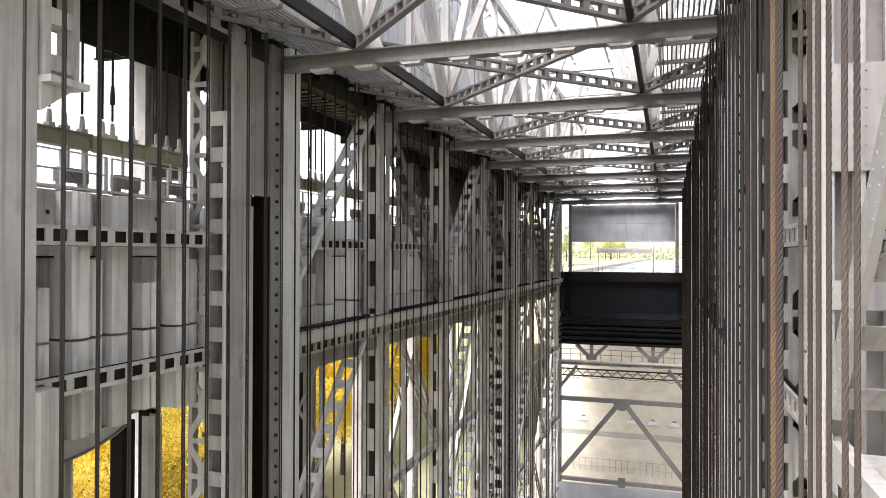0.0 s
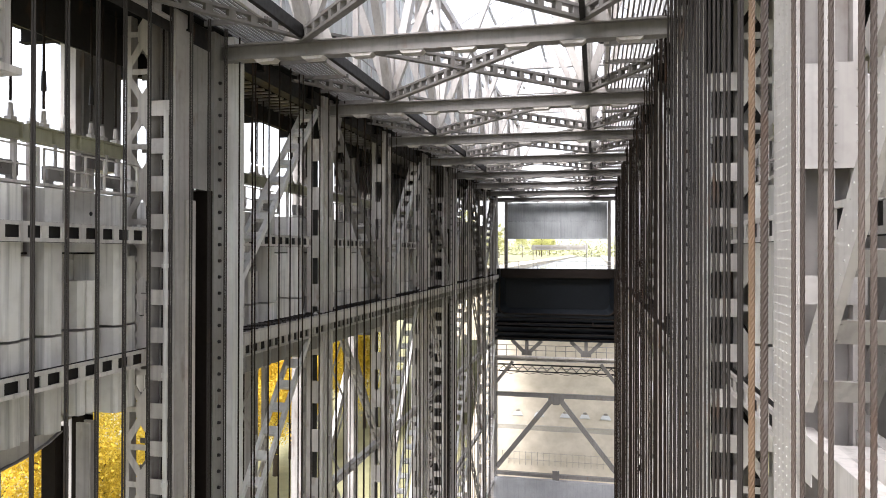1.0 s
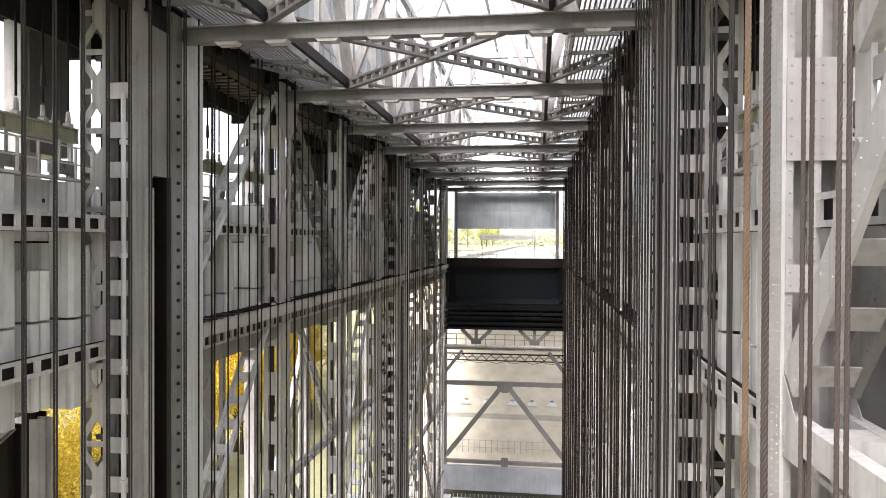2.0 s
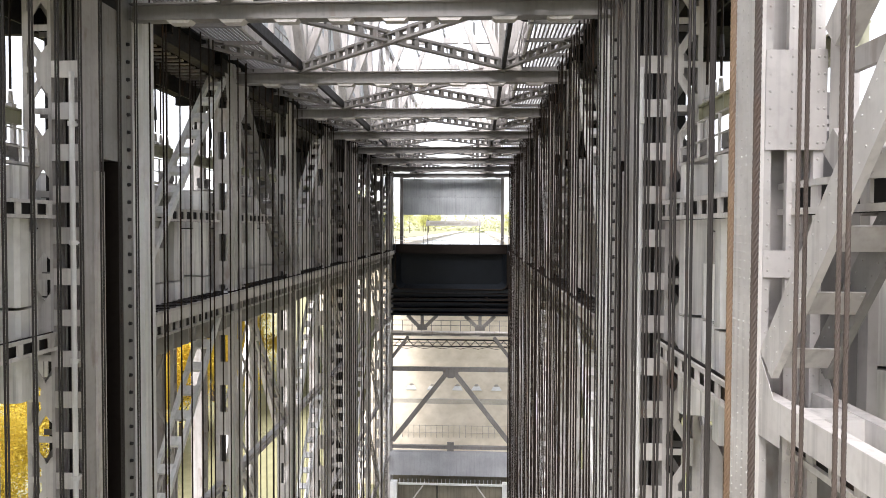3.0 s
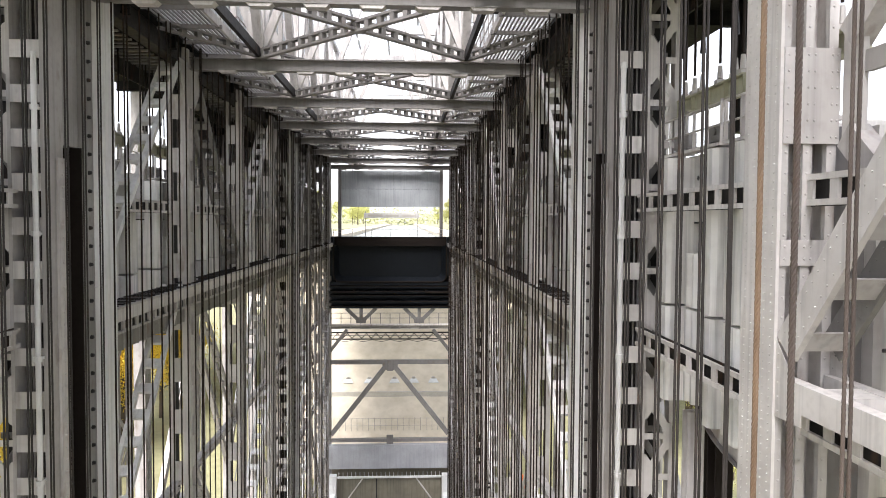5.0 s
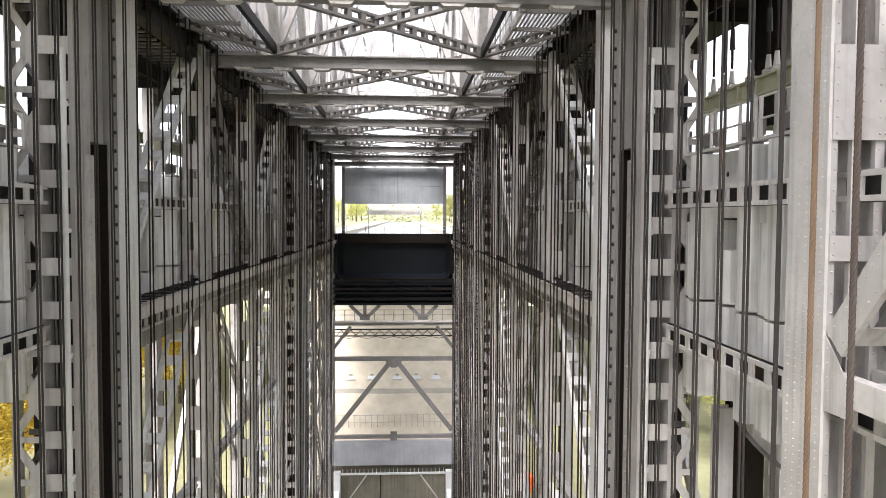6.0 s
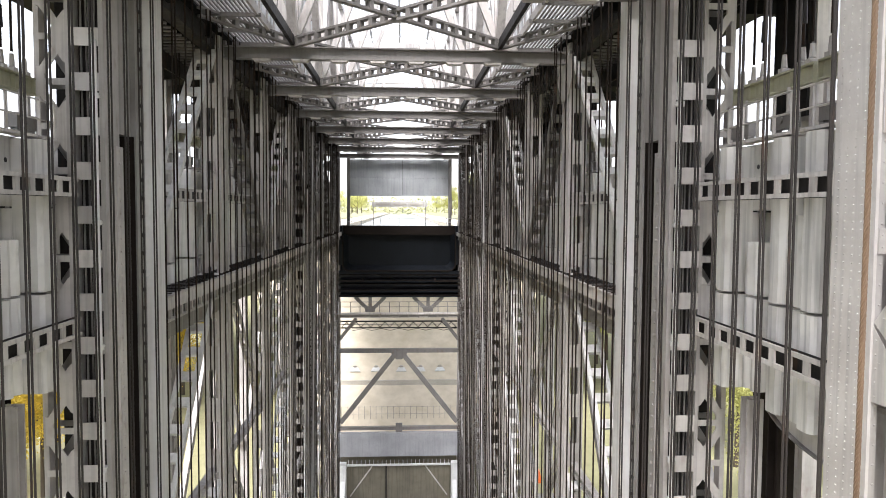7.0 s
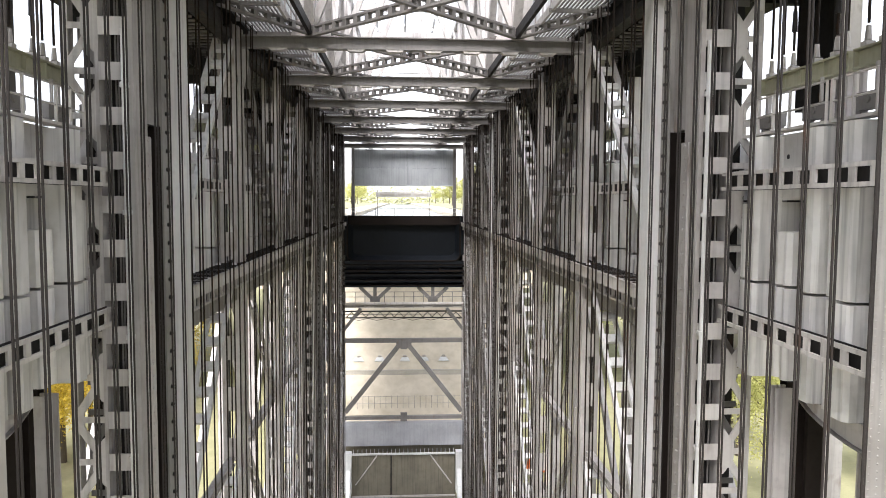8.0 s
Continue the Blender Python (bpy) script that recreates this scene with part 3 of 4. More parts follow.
# ---- added light-blocking wall behind the counterweight pits, back posts and stairs ----
for s in (-1, 1):
    # added on both sides to cut the side light into the shaft
    bw = thing("pit_wall", (s * 12.9, 48, 35.4), "added sheet wall closing off side light behind the counterweight pits", "wall", kind="structure")
    for k in range(24):
        y = -10 + 4 * k
        part("panel", Form().box(s * 12.95, s * 13.0, y + 0.02, y + 3.96, 35.5, 41.4), GIRD, bw)
    # upper panels added to darken the far bays
    for k in range(10):
        part("upper_panel", Form().box(s * 12.95, s * 13.0, 46.02 + 4 * k, 49.96 + 4 * k, 41.42, 46.98), GIRD, bw)
    for k in range(7):
        y0, y1 = (61.5, 66.5) if k % 2 else (66.5, 61.5)
        z0 = GROUND + 4 * k
        st = thing("stair_flight", (s * 8.5, y0, z0), "steep open steel stair flight with pale treads", "stairs", "stair flights")
        for x in (8.15, 8.95):
            part("stringer", Form().bar((s * x, y0, z0), (s * x, y1, z0 + 4), (0, 0, 1), 0.22, 0.05), STEEL, st)
            part("handrail", Form().bar((s * x, y0, z0 + 1), (s * x, y1, z0 + 5), (0, 0, 1), 0.05, 0.05), PALE, st)
        for j in range(18):
            u = (j + 0.5) / 18
            y = y0 + (y1 - y0) * u
            part("tread", Form().box(s * 8.18, s * 8.92, y - 0.12, y + 0.12, z0 + 4 * u, z0 + 4 * u + 0.04), PALE, st)
        part("landing", Form().box(s * 8.1, s * 9.0, y1 - 0.5, y1 + 0.5, z0 + 3.95, z0 + 4.0), STEEL, st)

# ---- sheave hall walls above the shaft ----
for s in (-1, 1):
    hw = thing("hall_wall", (s * 7.2, 40, 47.3), "pale ribbed cladding of the rope sheave hall", "wall", kind="structure")
    for k in range(30):
        y = 9.6 + 2.5 * k
        part("panel", Form().box(s * 7.1, s * 7.16, y + 0.02, y + 2.44, 47.31, 55.6).box(s * 7.04, s * 7.1, y + 0.6, y + 0.7, 47.31, 55.6).box(s * 7.04, s * 7.1, y + 1.7, y + 1.8, 47.31, 55.6), CLAD, hw)
    part("hall_roof", Form().box(s * 7.0, s * 13.4, 9.5, 85, 55.61, 55.8), CLAD, hw)

# ---- cross beams, bracing and gallery ----
for y in NODE[1:]:
    b = thing("cross_beam", (0, y, 46.35), "long grey riveted steel cross beam spanning the shaft", "beam", "cross beams over the shaft")
    part("web", Form().box(-7.1, 7.1, y - 0.03, y + 0.03, 46.14, 46.56), GIRD, b)
    part("top_flange", Form().box(-7.1, 7.1, y - 0.22, y + 0.22, 46.56, 46.6), GIRD, b)
    part("bottom_flange", Form().box(-7.1, 7.1, y - 0.22, y + 0.22, 46.1, 46.14), GIRD, b)
    for k in range(8):
        x = -5.6 + 1.6 * k
        part("hanger_plate", Form().poly([(x - 0.38, y - 0.2, 46.097), (x + 0.38, y - 0.2, 46.097), (x + 0.28, y - 0.2, 46.0), (x - 0.28, y - 0.2, 46.0)], (0, 0.36, 0)), PALE, b)
    for s in (-1, 1):
        part("gusset", Form().poly([(s * 3.4, y, 46.6), (s * 5.1, y, 46.6), (s * 4.9, y, 47.2), (s * 4.5, y, 47.6), (s * 4.0, y, 47.6), (s * 3.6, y, 47.2)], (0, 0.05, 0)), PALE, b)
for k in range(1, len(NODE) - 1):
    y0, y1 = NODE[k], NODE[k + 1]
    for s in (-1, 1):
        # roof and knee braces darker, their backlit shade put into the colour
        brace("roof_brace", (-s * 4.25, y0 + 0.2, 46.8 + 0.04 * s), (s * 4.25, y1 - 0.2, 46.8 + 0.04 * s), (0, 0, 1), 0.42, 0.22, 0.09, 0.62, 0.2, GIRD,
              "crossed battened steel brace between the cross beams", "crossed roof braces")
        for yy, d in ((y1 - 0.2, -4.2),):
            brace("knee_brace", (s * 4.3, yy, 46.8), (s * 6.9, yy + d, 46.8), (0, 0, 1), 0.36, 0.2, 0.08, 0.7, 0.22, GIRD,
                  "short battened steel brace beside the gallery", "short roof braces")
for s in (-1, 1):
    g = thing("gallery", (s * 5.8, 50, 47), "narrow steel gallery with tube railing under the roof", "gallery")
    for k in range(13):
        part("deck_bar", Form().box(s * (5.1 + 0.146 * k), s * (5.15 + 0.146 * k), 0, 85, 47.0, 47.05), GIRD, g)
    for y in np.arange(1, 85, 2.3):
        part("bearer", Form().box(s * 4.9, s * 7.0, y, y + 0.1, 46.85, 46.99), GIRD, g)
    part("edge_beam", Form().box(s * 4.2, s * 4.35, 0, 85, 46.62, 47.0), DARK, g)
    part("toe_board", Form().box(s * 4.98, s * 5.08, 0, 85, 46.9, 47.2), PALE, g)
    for z in (47.6, 48.1):
        part("rail", Form().tube((s * 5.0, 0, z), (s * 5.0, 85, z), 0.025, 6), STEEL, g)
    for y in np.arange(1, 85, 1.5):
        part("baluster", Form().box(s * 5.0 - 0.025, s * 5.0 + 0.025, y, y + 0.05, 47.08, 48.1), STEEL, g)
    # roof truss
    for k in range(0, len(NODE) - 1):
        y0, y1 = NODE[k], NODE[k + 1]
        ym = (y0 + y1) / 2
        tr = thing("roof_truss_bay", (s * 4.25, y0, 46.7), "pale steel roof truss bay above the shaft", "truss", "roof truss bays")
        for a, b in (((y0, 46.7), (ym, 54.5)), ((y1, 46.7), (ym, 54.5))):
            part("diagonal", Form().bar((s * 4.25, a[0], a[1]), (s * 4.25, b[0], b[1]), (0, 1, 0), 0.45, 0.35), PALE, tr)
        part("upright", Form().bar((s * 4.25, y0, 46.7), (s * 4.25, y0, 54.5), (0, 1, 0), 0.3, 0.35), PALE, tr)
        part("hanger", Form().bar((s * 4.25, ym, 47), (s * 4.25, ym, 54.5), (0, 1, 0), 0.2, 0.2), PALE, tr)
        part("slant_strut", Form().bar((s * 4.25, y0, 46.8), (s * 7, y0, 54.5), (1, 0, 0), 0.35, 0.3), PALE, tr)
        part("inner_strut", Form().bar((s * 4.25, y0, 46.8), (s * 1.2, y0, 54.5), (1, 0, 0), 0.3, 0.3), PALE, tr)
        part("top_chord", Form().box(s * 4.1, s * 4.4, y0, y1 - 0.01, 54.5, 54.9), PALE, tr)
for y in NODE:
    solo("roof_tie", Form().box(-7.5, 7.5, y - 0.2, y + 0.2, 54.95, 55.4), PALE, "pale steel roof tie high over the shaft", "beam", "roof ties")


for s in (-1, 1):
    for k in range(2, 8):
        y = NODE[k] + 4.0
        lm = thing("bell_lamp", (s * 4.9, y, 47.0), "small black bell lamp under the gallery edge", "lamp", "gallery lamps")
        part("stem", Form().box(s * 4.88, s * 4.92, y - 0.02, y + 0.02, 47.55, 48.1), DARK, lm)
        part("shade", Form().tube((s * 4.9, y, 47.2), (s * 4.9, y, 47.55), 0.2, 10, 0.08), DARK, lm)
        part("arm", Form().box(s * 4.9, s * 5.02, y - 0.02, y + 0.02, 48.05, 48.1), DARK, lm)
for s in (-1, 1):
    solo("dark_cabin", Form().box(s * 12.2, s * 13.0, 20.6, 22.5, 42.8, 46.99), DARK if s > 0 else GIRD, "dark sheet-metal cabin wall behind the yokes", "cabin", kind="structure")

for x in (-5.5, -2.8, 0.0, 2.8, 5.5):
    solo("roof_purlin", Form().box(x - 0.1, x + 0.1, 9.6, 85, 57.9 - 0.09 * x * x, 58.05 - 0.09 * x * x), CLAD, "pale roof purlin under the open ridge", "purlin", "roof purlins")
for y in [n + d for n in NODE[:-1] for d in (2.3, 6.9)]:
    for s in (-1, 1):
        solo("roof_rafter", Form().bar((s * 7.0, y, 53.6), (s * 0.05, y, 57.8), (0, 1, 0), 0.14, 0.2), CLAD, "pale slanting roof rafter over the shaft", "rafter", "roof rafters")

# ---- ropes ----
ROPE_LABEL = "dark greased steel hoisting rope hanging plumb, toned as shaded"


def rope(x, y, z0, z1, r=0.04, mat=None, label=ROPE_LABEL):
    return solo("hanging_rope", Form().tube((x, y, z0), (x, y, z1), r, 6), mat or ROPE, label, "rope", "hoisting ropes")


def laid_rope(x, y, r, mat, label=ROPE_LABEL, z0=33.0, z1=47.0):
    """Rope with six twisted strands; plain below the laid length."""
    f = Form()
    ring = 18
    rows = int((z1 - z0) / 0.022)
    for i in range(rows + 1):
        z = z0 + (z1 - z0) * i / rows
        for k in range(ring):
            w = 2 * math.pi * k / ring
            rad = r * (0.87 + 0.13 * math.cos(6 * w - z * 75))
            f.v.append((x + rad * math.cos(w), y + rad * math.sin(w), z))
    for i in range(rows):
        for k in range(ring):
            a, b = i * ring + k, i * ring + (k + 1) % ring
            f.f.append((a, b, b + ring, a + ring))
    f.tube((x, y, GROUND), (x, y, z0), r * 0.9, 8)
    return solo("hanging_rope", f, mat, label, "rope", "hoisting ropes")


for s in (-1, 1):
    # near ropes take the lighter tone, as if better lit
    near_base = rope(s * 6.6, 10.45, 5.06, 46.9, 0.024, GREY_BROWN, "grey-brown steel hoisting rope hanging plumb, toned as better lit")
    base = rope(s * 6.6, 77.5, 5.06, 46.9, 0.028)
    k = 0
    y = 10.45
    while y < 78:
        for d in (-0.032, 0.032) if k < 11 or k % 4 == 0 else (0.0,):
            if k < 11:
                if k or d > 0:
                    copy_thing(near_base, Matrix.Translation((d, y - 10.45, 0)))
            else:
                copy_thing(base, Matrix.Translation((1.4 * d + rnd.uniform(-0.02, 0.02), y - 77.5 + rnd.uniform(-0.1, 0.1), 0)))
        k += 1
        y += 0.955
    laid_rope(s * 6.57, 9.5, 0.042, TAN_ROPE, "tan greased steel rope hanging plumb")
    laid_rope(s * 6.5, 8.5, 0.043, BROWN_ROPE, "grey-brown steel hoisting rope hanging plumb, toned as better lit")
    for y in (7.55, 6.7, 5.75):
        for d in (-0.04, 0.04):
            laid_rope(s * 6.6 + d, y, 0.024, BROWN_ROPE, "grey-brown steel hoisting rope hanging plumb, toned as better lit")

# ---- nearest posts ----
for s in (-1, 1):
    X = lambda v: s * v
    t = thing("end_post", (s * 7.6, 10.8, GROUND), "big pale grey riveted end post with gusset plates", "post", "end posts")
    f = Form().box(X(7.25), X(7.3), 10.3, 11.35, GROUND, 47)
    for yy in (10.42, 10.62, 10.82, 11.02, 11.22):
        f.rivets((X(7.25), yy, 33), (X(7.25), yy, 46.8), 0.13, 0.018, (-s, 0, 0))
    part("inner_web", f, PALE, t)
    for x0, x1 in ((7.301, 7.40), (7.62, 7.76), (7.98, 8.12)):
        f = Form().box(X(x0), X(x1), 10.3, 10.4, GROUND, 47)
        f.rivets((X(x0 + 0.06), 10.3, 33), (X(x0 + 0.06), 10.3, 46.8), 0.3, 0.022, (0, -1, 0))
        part("front_leg", f, STEEL, t)
    part("core", Form().box(X(7.301), X(8.1), 10.75, 10.8, GROUND, 47), STEEL, t)
    part("outer_web", Form().box(X(8.06), X(8.12), 10.401, 11.35, GROUND, 47), STEEL, t)
    # plate added for the shaded gap beside the end post
    part("channel_back", Form().box(X(8.125), X(8.78), 10.56, 10.6, GROUND, 41.4), GIRD, t)
    part("channel_leg", Form().box(X(8.78), X(8.92), 10.3, 10.7, GROUND, 41.4), PALE, t)
    for z0, z1 in ((41.1, 42.5), (39.3, 39.68)):
        f = Form().box(X(7.3), X(8.14), 10.265, 10.297, z0, z1)
        for xx in (7.36, 7.66, 7.76, 8.02, 8.1):
            f.rivets((X(xx), 10.265, z0 + 0.1), (X(xx), 10.265, z1 - 0.1), 0.24, 0.022, (0, -1, 0))
        part("gusset", f, STEEL, t)
    for xx in (7.29, 8.12):
        f = Form().poly([(X(xx), 10.29, 37.05), (X(xx), 9.6, 37.07), (X(xx), 9.6, 37.42), (X(xx), 10.0, 37.9), (X(xx), 10.29, 38.2)], (-s * 0.008, 0, 0))
        f.rivets((X(xx - 0.02), 10.2, 37.15), (X(xx - 0.02), 10.2, 38.0), 0.17, 0.018, (-s, 0, 0))
        part("corner_plate", f, PALE, t)
    lo, hi = Vector((X(7.7), 10.1, 38.1)), Vector((X(7.7), 4.0, 45.5))
    along = (hi - lo).normalized()
    under = Vector((0, along.z, -along.y)) * -1
    dg = thing("near_diagonal", lo, "slanting pale riveted brace of the end bay", "brace", "end bay braces")
    for o in (-0.36, 0.36):
        a = Vector((X(0) + o, 0, 0))
        f = Form().bar(lo + a, hi + a, (1, 0, 0), 0.1, 0.5)
        f.rivets(lo + a + Vector((-s * 0.05, 0, 0)) - under * 0.14, hi + a + Vector((-s * 0.05, 0, 0)) - under * 0.14, 0.2, 0.018, (-s, 0, 0))
        f.rivets(lo + a + Vector((-s * 0.05, 0, 0)) + under * 0.14, hi + a + Vector((-s * 0.05, 0, 0)) + under * 0.14, 0.2, 0.018, (-s, 0, 0))
        # far leg in darker grey, for the shade on its inner face
        part("leg", f, PALE if o * s < 0 else GIRD, dg)
    for k in range(9):
        c = lo + along * (0.36 + 1.05 * k) + under * 0.19
        f = Form().bar(c - along * 0.19, c + along * 0.19, (1, 0, 0), 0.62, 0.025)
        for e in (-0.13, 0.13):
            f.rivets(c + along * e + Vector((-0.27, 0, 0)) + under * 0.0126, c + along * e + Vector((0.27, 0, 0)) + under * 0.0126, 0.5, 0.018, under)
        part("batten", f, STEEL, dg)
    member("near_strut", (X(7.74), 10.25, 37.46), (X(7.74), 1.5, 37.46), (1, 0, 0), 0.92, 0.42, 0.2, 1.9, 0.55, PALE, "flat pale riveted steel strut of the end bay", "strut", "end bay struts")
    kn = thing("end_bracket", (X(8.2), 10.2, 41.2), "grey riveted steel bracket frame beside the end post", "bracket", "end brackets")
    part("upright", Form().box(X(8.14), X(8.22), 9.75, 10.2, 41.1, 42.7), PALE, kn)
    part("upper_arm", Form().bar((X(8.18), 10.0, 42.6), (X(8.18), 7.6, 44.7), (1, 0, 0), 0.3, 0.42), STEEL, kn)
    part("lower_arm", Form().bar((X(8.18), 10.0, 41.2), (X(8.18), 9.0, 40.3), (1, 0, 0), 0.3, 0.4), STEEL, kn)
    part("tie", Form().box(X(8.16), X(8.26), 5.0, 9.74, 42.05, 42.35), STEEL, kn)
# bracket head at the far side of the end post
t = thing("bracket_head", (-7.4, 11.8, 43.6), "pale cast bracket head with oval openings", "bracket")
part("plate", Form().box(-7.9, -6.9, 11.36, 12.4, 43.6, 43.75), PALE, t)
part("corbel", Form().poly([(-7.85, 11.36, 43.0), (-7.85, 12.2, 43.59), (-7.85, 11.36, 43.59)], (0.7, 0, 0)), PALE, t)
for y0, y1 in ((11.4, 11.55), (12.15, 12.3)):
    part("cheek", Form().box(-7.6, -7.1, y0, y1, 43.751, 46.9), PALE, t)
for z in (43.9, 44.9, 45.9):
    part("web", Form().box(-7.55, -7.15, 11.551, 12.149, z, z + 0.35), PALE, t)
t = thing("post_skirt", (-7.5, 11.6, 30), "pale grey plate casing round the lower post", "casing")
part("casing", Form().box(-8.0, -7.1, 11.36, 11.95, 20, 37.1), PALE, t)

# ---- far end ----
Y = 84.5
g = thing("canal_gate", (0, Y, 30), "black tarred steel canal gate housing with raised rim", "gate")
part("housing", Form().box(-7.2, 7.2, Y + 1.3, Y + 1.8, 29.4, 38.0), BLACK, g)
rim = []
for r0, dz in ((6.75, 0.0), (6.2, 0.55)):
    pts = [(-r0, 37.0)]
    for k in range(7):
        w = math.pi + math.pi / 2 * k / 6
        pts.append((-r0 + 0.8 + 0.8 * math.cos(w), 33.4 + dz + 0.8 * math.sin(w) + 0.0))
    pts += [(-x, z) for x, z in reversed(pts)]
    rim.append(pts)
f = Form()
for (a, b) in zip(rim[0][:-1], rim[0][1:]):
    f.tube((a[0], Y - 0.02, a[1]), (b[0], Y - 0.02, b[1]), 0.1, 6)
# bead lighter than the housing, a rim highlight put into the colour
part("seal_bead", f, SLOT, g)
f = Form()
n = len(rim[0])
for pts, yy in ((rim[0], Y), (rim[1], Y + 1.2)):
    f.v += [(x, yy, z) for x, z in pts]
f.f += [(k, k + 1, n + k + 1, n + k) for k in range(n - 1)]
part("recess", f, BLACK, g)
part("jamb", Form().box(-7.2, -6.76, Y, Y + 1.25, 33.3, 38), BLACK, g)
part("jamb", Form().box(6.76, 7.2, Y, Y + 1.25, 33.3, 38), BLACK, g)
part("sill", Form().box(-7.2, 7.2, Y, Y + 1.25, 32.2, 32.6), BLACK, g)
part("head_band", Form().box(-6.75, 6.75, Y + 0.7, Y + 1.25, 36.9, 37.98), SLOT, g)
for z, d in ((29.42, 0.12), (30.05, 0.25), (30.75, 0.1), (31.25, 0.3), (31.85, 0.05)):
    part("fender", Form().box(-7.25, 7.25, Y - d, Y + 1.25, z, z + 0.3), BLACK, g)
    # lips lighter than the fenders, as painted edge highlights
    part("fender_lip", Form().box(-7.25, 7.25, Y - d - 0.06, Y - d - 0.004, z + 0.2, z + 0.3), SLOT, g)
for s in (-1, 1):
    part("bracket", Form().box(s * 4.2, s * 6.9, Y - 0.45, Y - 0.3, 31.3, 31.5).box(s * 4.2, s * 4.4, Y - 0.45, Y - 0.3, 31.5, 31.75), SLOT, g)
p = thing("lift_gate", (0, Y + 1.6, 41.6), "raised grey steel lift gate plate", "gate")
for x0, x1 in ((-5.95, 0.35), (0.37, 5.95)):
    part("plate", Form().box(x0, x1, Y + 1.5, Y + 1.8, 41.6, 43.75), GATE, p)
    part("plate", Form().box(x0, x1, Y + 1.5, Y + 1.8, 43.77, 46.0), GATE, p)
part("backing", Form().box(-5.95, 5.95, Y + 1.81, Y + 1.85, 41.6, 46.0), DARK, p)
part("lip", Form().box(-5.9, 5.9, Y + 1.4, Y + 1.5, 41.6, 41.75), GATE, p)
for x in (-4.6, -2.3, 0.9, 3.2, 5.4):
    part("hanger", Form().box(x - 0.06, x + 0.06, Y + 1.6, Y + 1.7, 46.0, 46.6), DARK, p)
part("stile", Form().box(-6.35, -5.97, Y + 1.3, Y + 2, 38, 46.6), GIRD, p)
part("stile", Form().box(5.97, 6.35, Y + 1.3, Y + 2, 38, 46.6), GIRD, p)
r = thing("bridge_railing", (0, Y + 1.2, 38), "white tube railing on top of the canal gate", "railing")
for z in (38.45, 38.9):
    part("rail", Form().tube((-7, Y + 1.2, z), (7, Y + 1.2, z), 0.03, 6), WHITE, r)
for x in np.arange(-6.9, 7, 1.15):
    part("post", Form().box(x - 0.03, x + 0.03, Y + 1.17, Y + 1.23, 38, 38.95), WHITE, r)
e2 = thing("service_walkway", (0, Y, 26), "narrow steel service walkway with railing below the gate", "walkway")
part("pipe", Form().tube((-7.6, Y - 0.6, 27.5), (7.6, Y - 0.6, 27.5), 0.16, 8), STEEL, e2)
for z in (26.2, 28.3, 28.9):
    part("rail", Form().tube((-7.2, Y - 0.4, z), (7.2, Y - 0.4, z), 0.04, 6), GIRD, e2)
for k in range(13):
    x = -7.0 + k * 14 / 12
    part("baluster", Form().box(x - 0.04, x + 0.04, Y - 0.44, Y - 0.36, 27.0, 28.9), GIRD, e2)
    if k < 12:
        for h in (0, 1):
            part("lattice_bar", Form().bar((x + 0.583 * h, Y + 1.5, 25.55 + 0.6 * h), (x + 0.583 * (h + 1), Y + 1.5, 26.15 - 0.6 * h), (0, 0, 1), 0.09, 0.1), DARK, e2)
        part("toe_plate", Form().box(x + 0.06, x + 1.1, Y - 0.5, Y - 0.46, 27.05 + 0.05 * (k % 3), 27.3), GIRD, e2)
part("hanging_duct", Form().box(-7.2, 7.2, Y + 1.4, Y + 1.6, 25.4, 25.52), DARK, e2)
part("hanging_duct", Form().box(-7.2, 7.2, Y + 1.4, Y + 1.6, 26.18, 26.34), DARK, e2)
for x in np.arange(-6.6, 6.7, 2.2):
    part("sag_cable", Form().bar((x, Y + 1.35, 25.4), (x + 1.1, Y + 1.35, 25.15), (0, 0, 1), 0.05, 0.05).bar((x + 1.1, Y + 1.35, 25.15), (x + 2.2, Y + 1.35, 25.4), (0, 0, 1), 0.05, 0.05), DARK, e2)
e = thing("end_portal", (0, Y, 13), "dark steel end portal with inverted-V braces", "portal")
part("upper_tie", Form().box(-7.2, 7.2, Y + 0.2, Y + 0.7, 26.9, 27.35), STEEL, e)
part("tie", Form().box(-7.2, 7.2, Y + 0.2, Y + 0.7, 22.6, 23.1), GIRD, e)
for s in (-1, 1):
    part("brace", Form().bar((s * 0.4, Y + 0.45, 22.5), (s * 7.1, Y + 0.45, 14.0), (1, 0, 0), 0.55, 0.4), GIRD, e)
    part("knee", Form().bar((s * 5.2, Y + 0.45, 26.8), (s * 7.2, Y + 0.45, 24.2), (1, 0, 0), 0.4, 0.4), GIRD, e)
    part("fork", Form().bar((s * 3.75, Y + 0.4, 27.9), (s * 5.3, Y + 0.4, 29.4), (1, 0, 0), 0.42, 0.3).bar((s * 3.25, Y + 0.4, 27.9), (s * 1.7, Y + 0.4, 29.4), (1, 0, 0), 0.42, 0.3).box(s * 3.3, s * 3.7, Y + 0.26, Y + 0.54, 28.2, 29.4).box(s * 2.9, s * 4.1, Y + 0.27, Y + 0.53, 27.6, 28.3), GIRD, e)
for s in (-1, 1):
    part("column", Form().box(s * 7.42, s * 7.95, Y - 0.1, Y + 0.7, GROUND, 46.9), STEEL, e)
    part("column_flange", Form().box(s * 7.36, s * 7.418, Y - 0.25, Y + 0.85, GROUND, 46.9), STEEL, e)
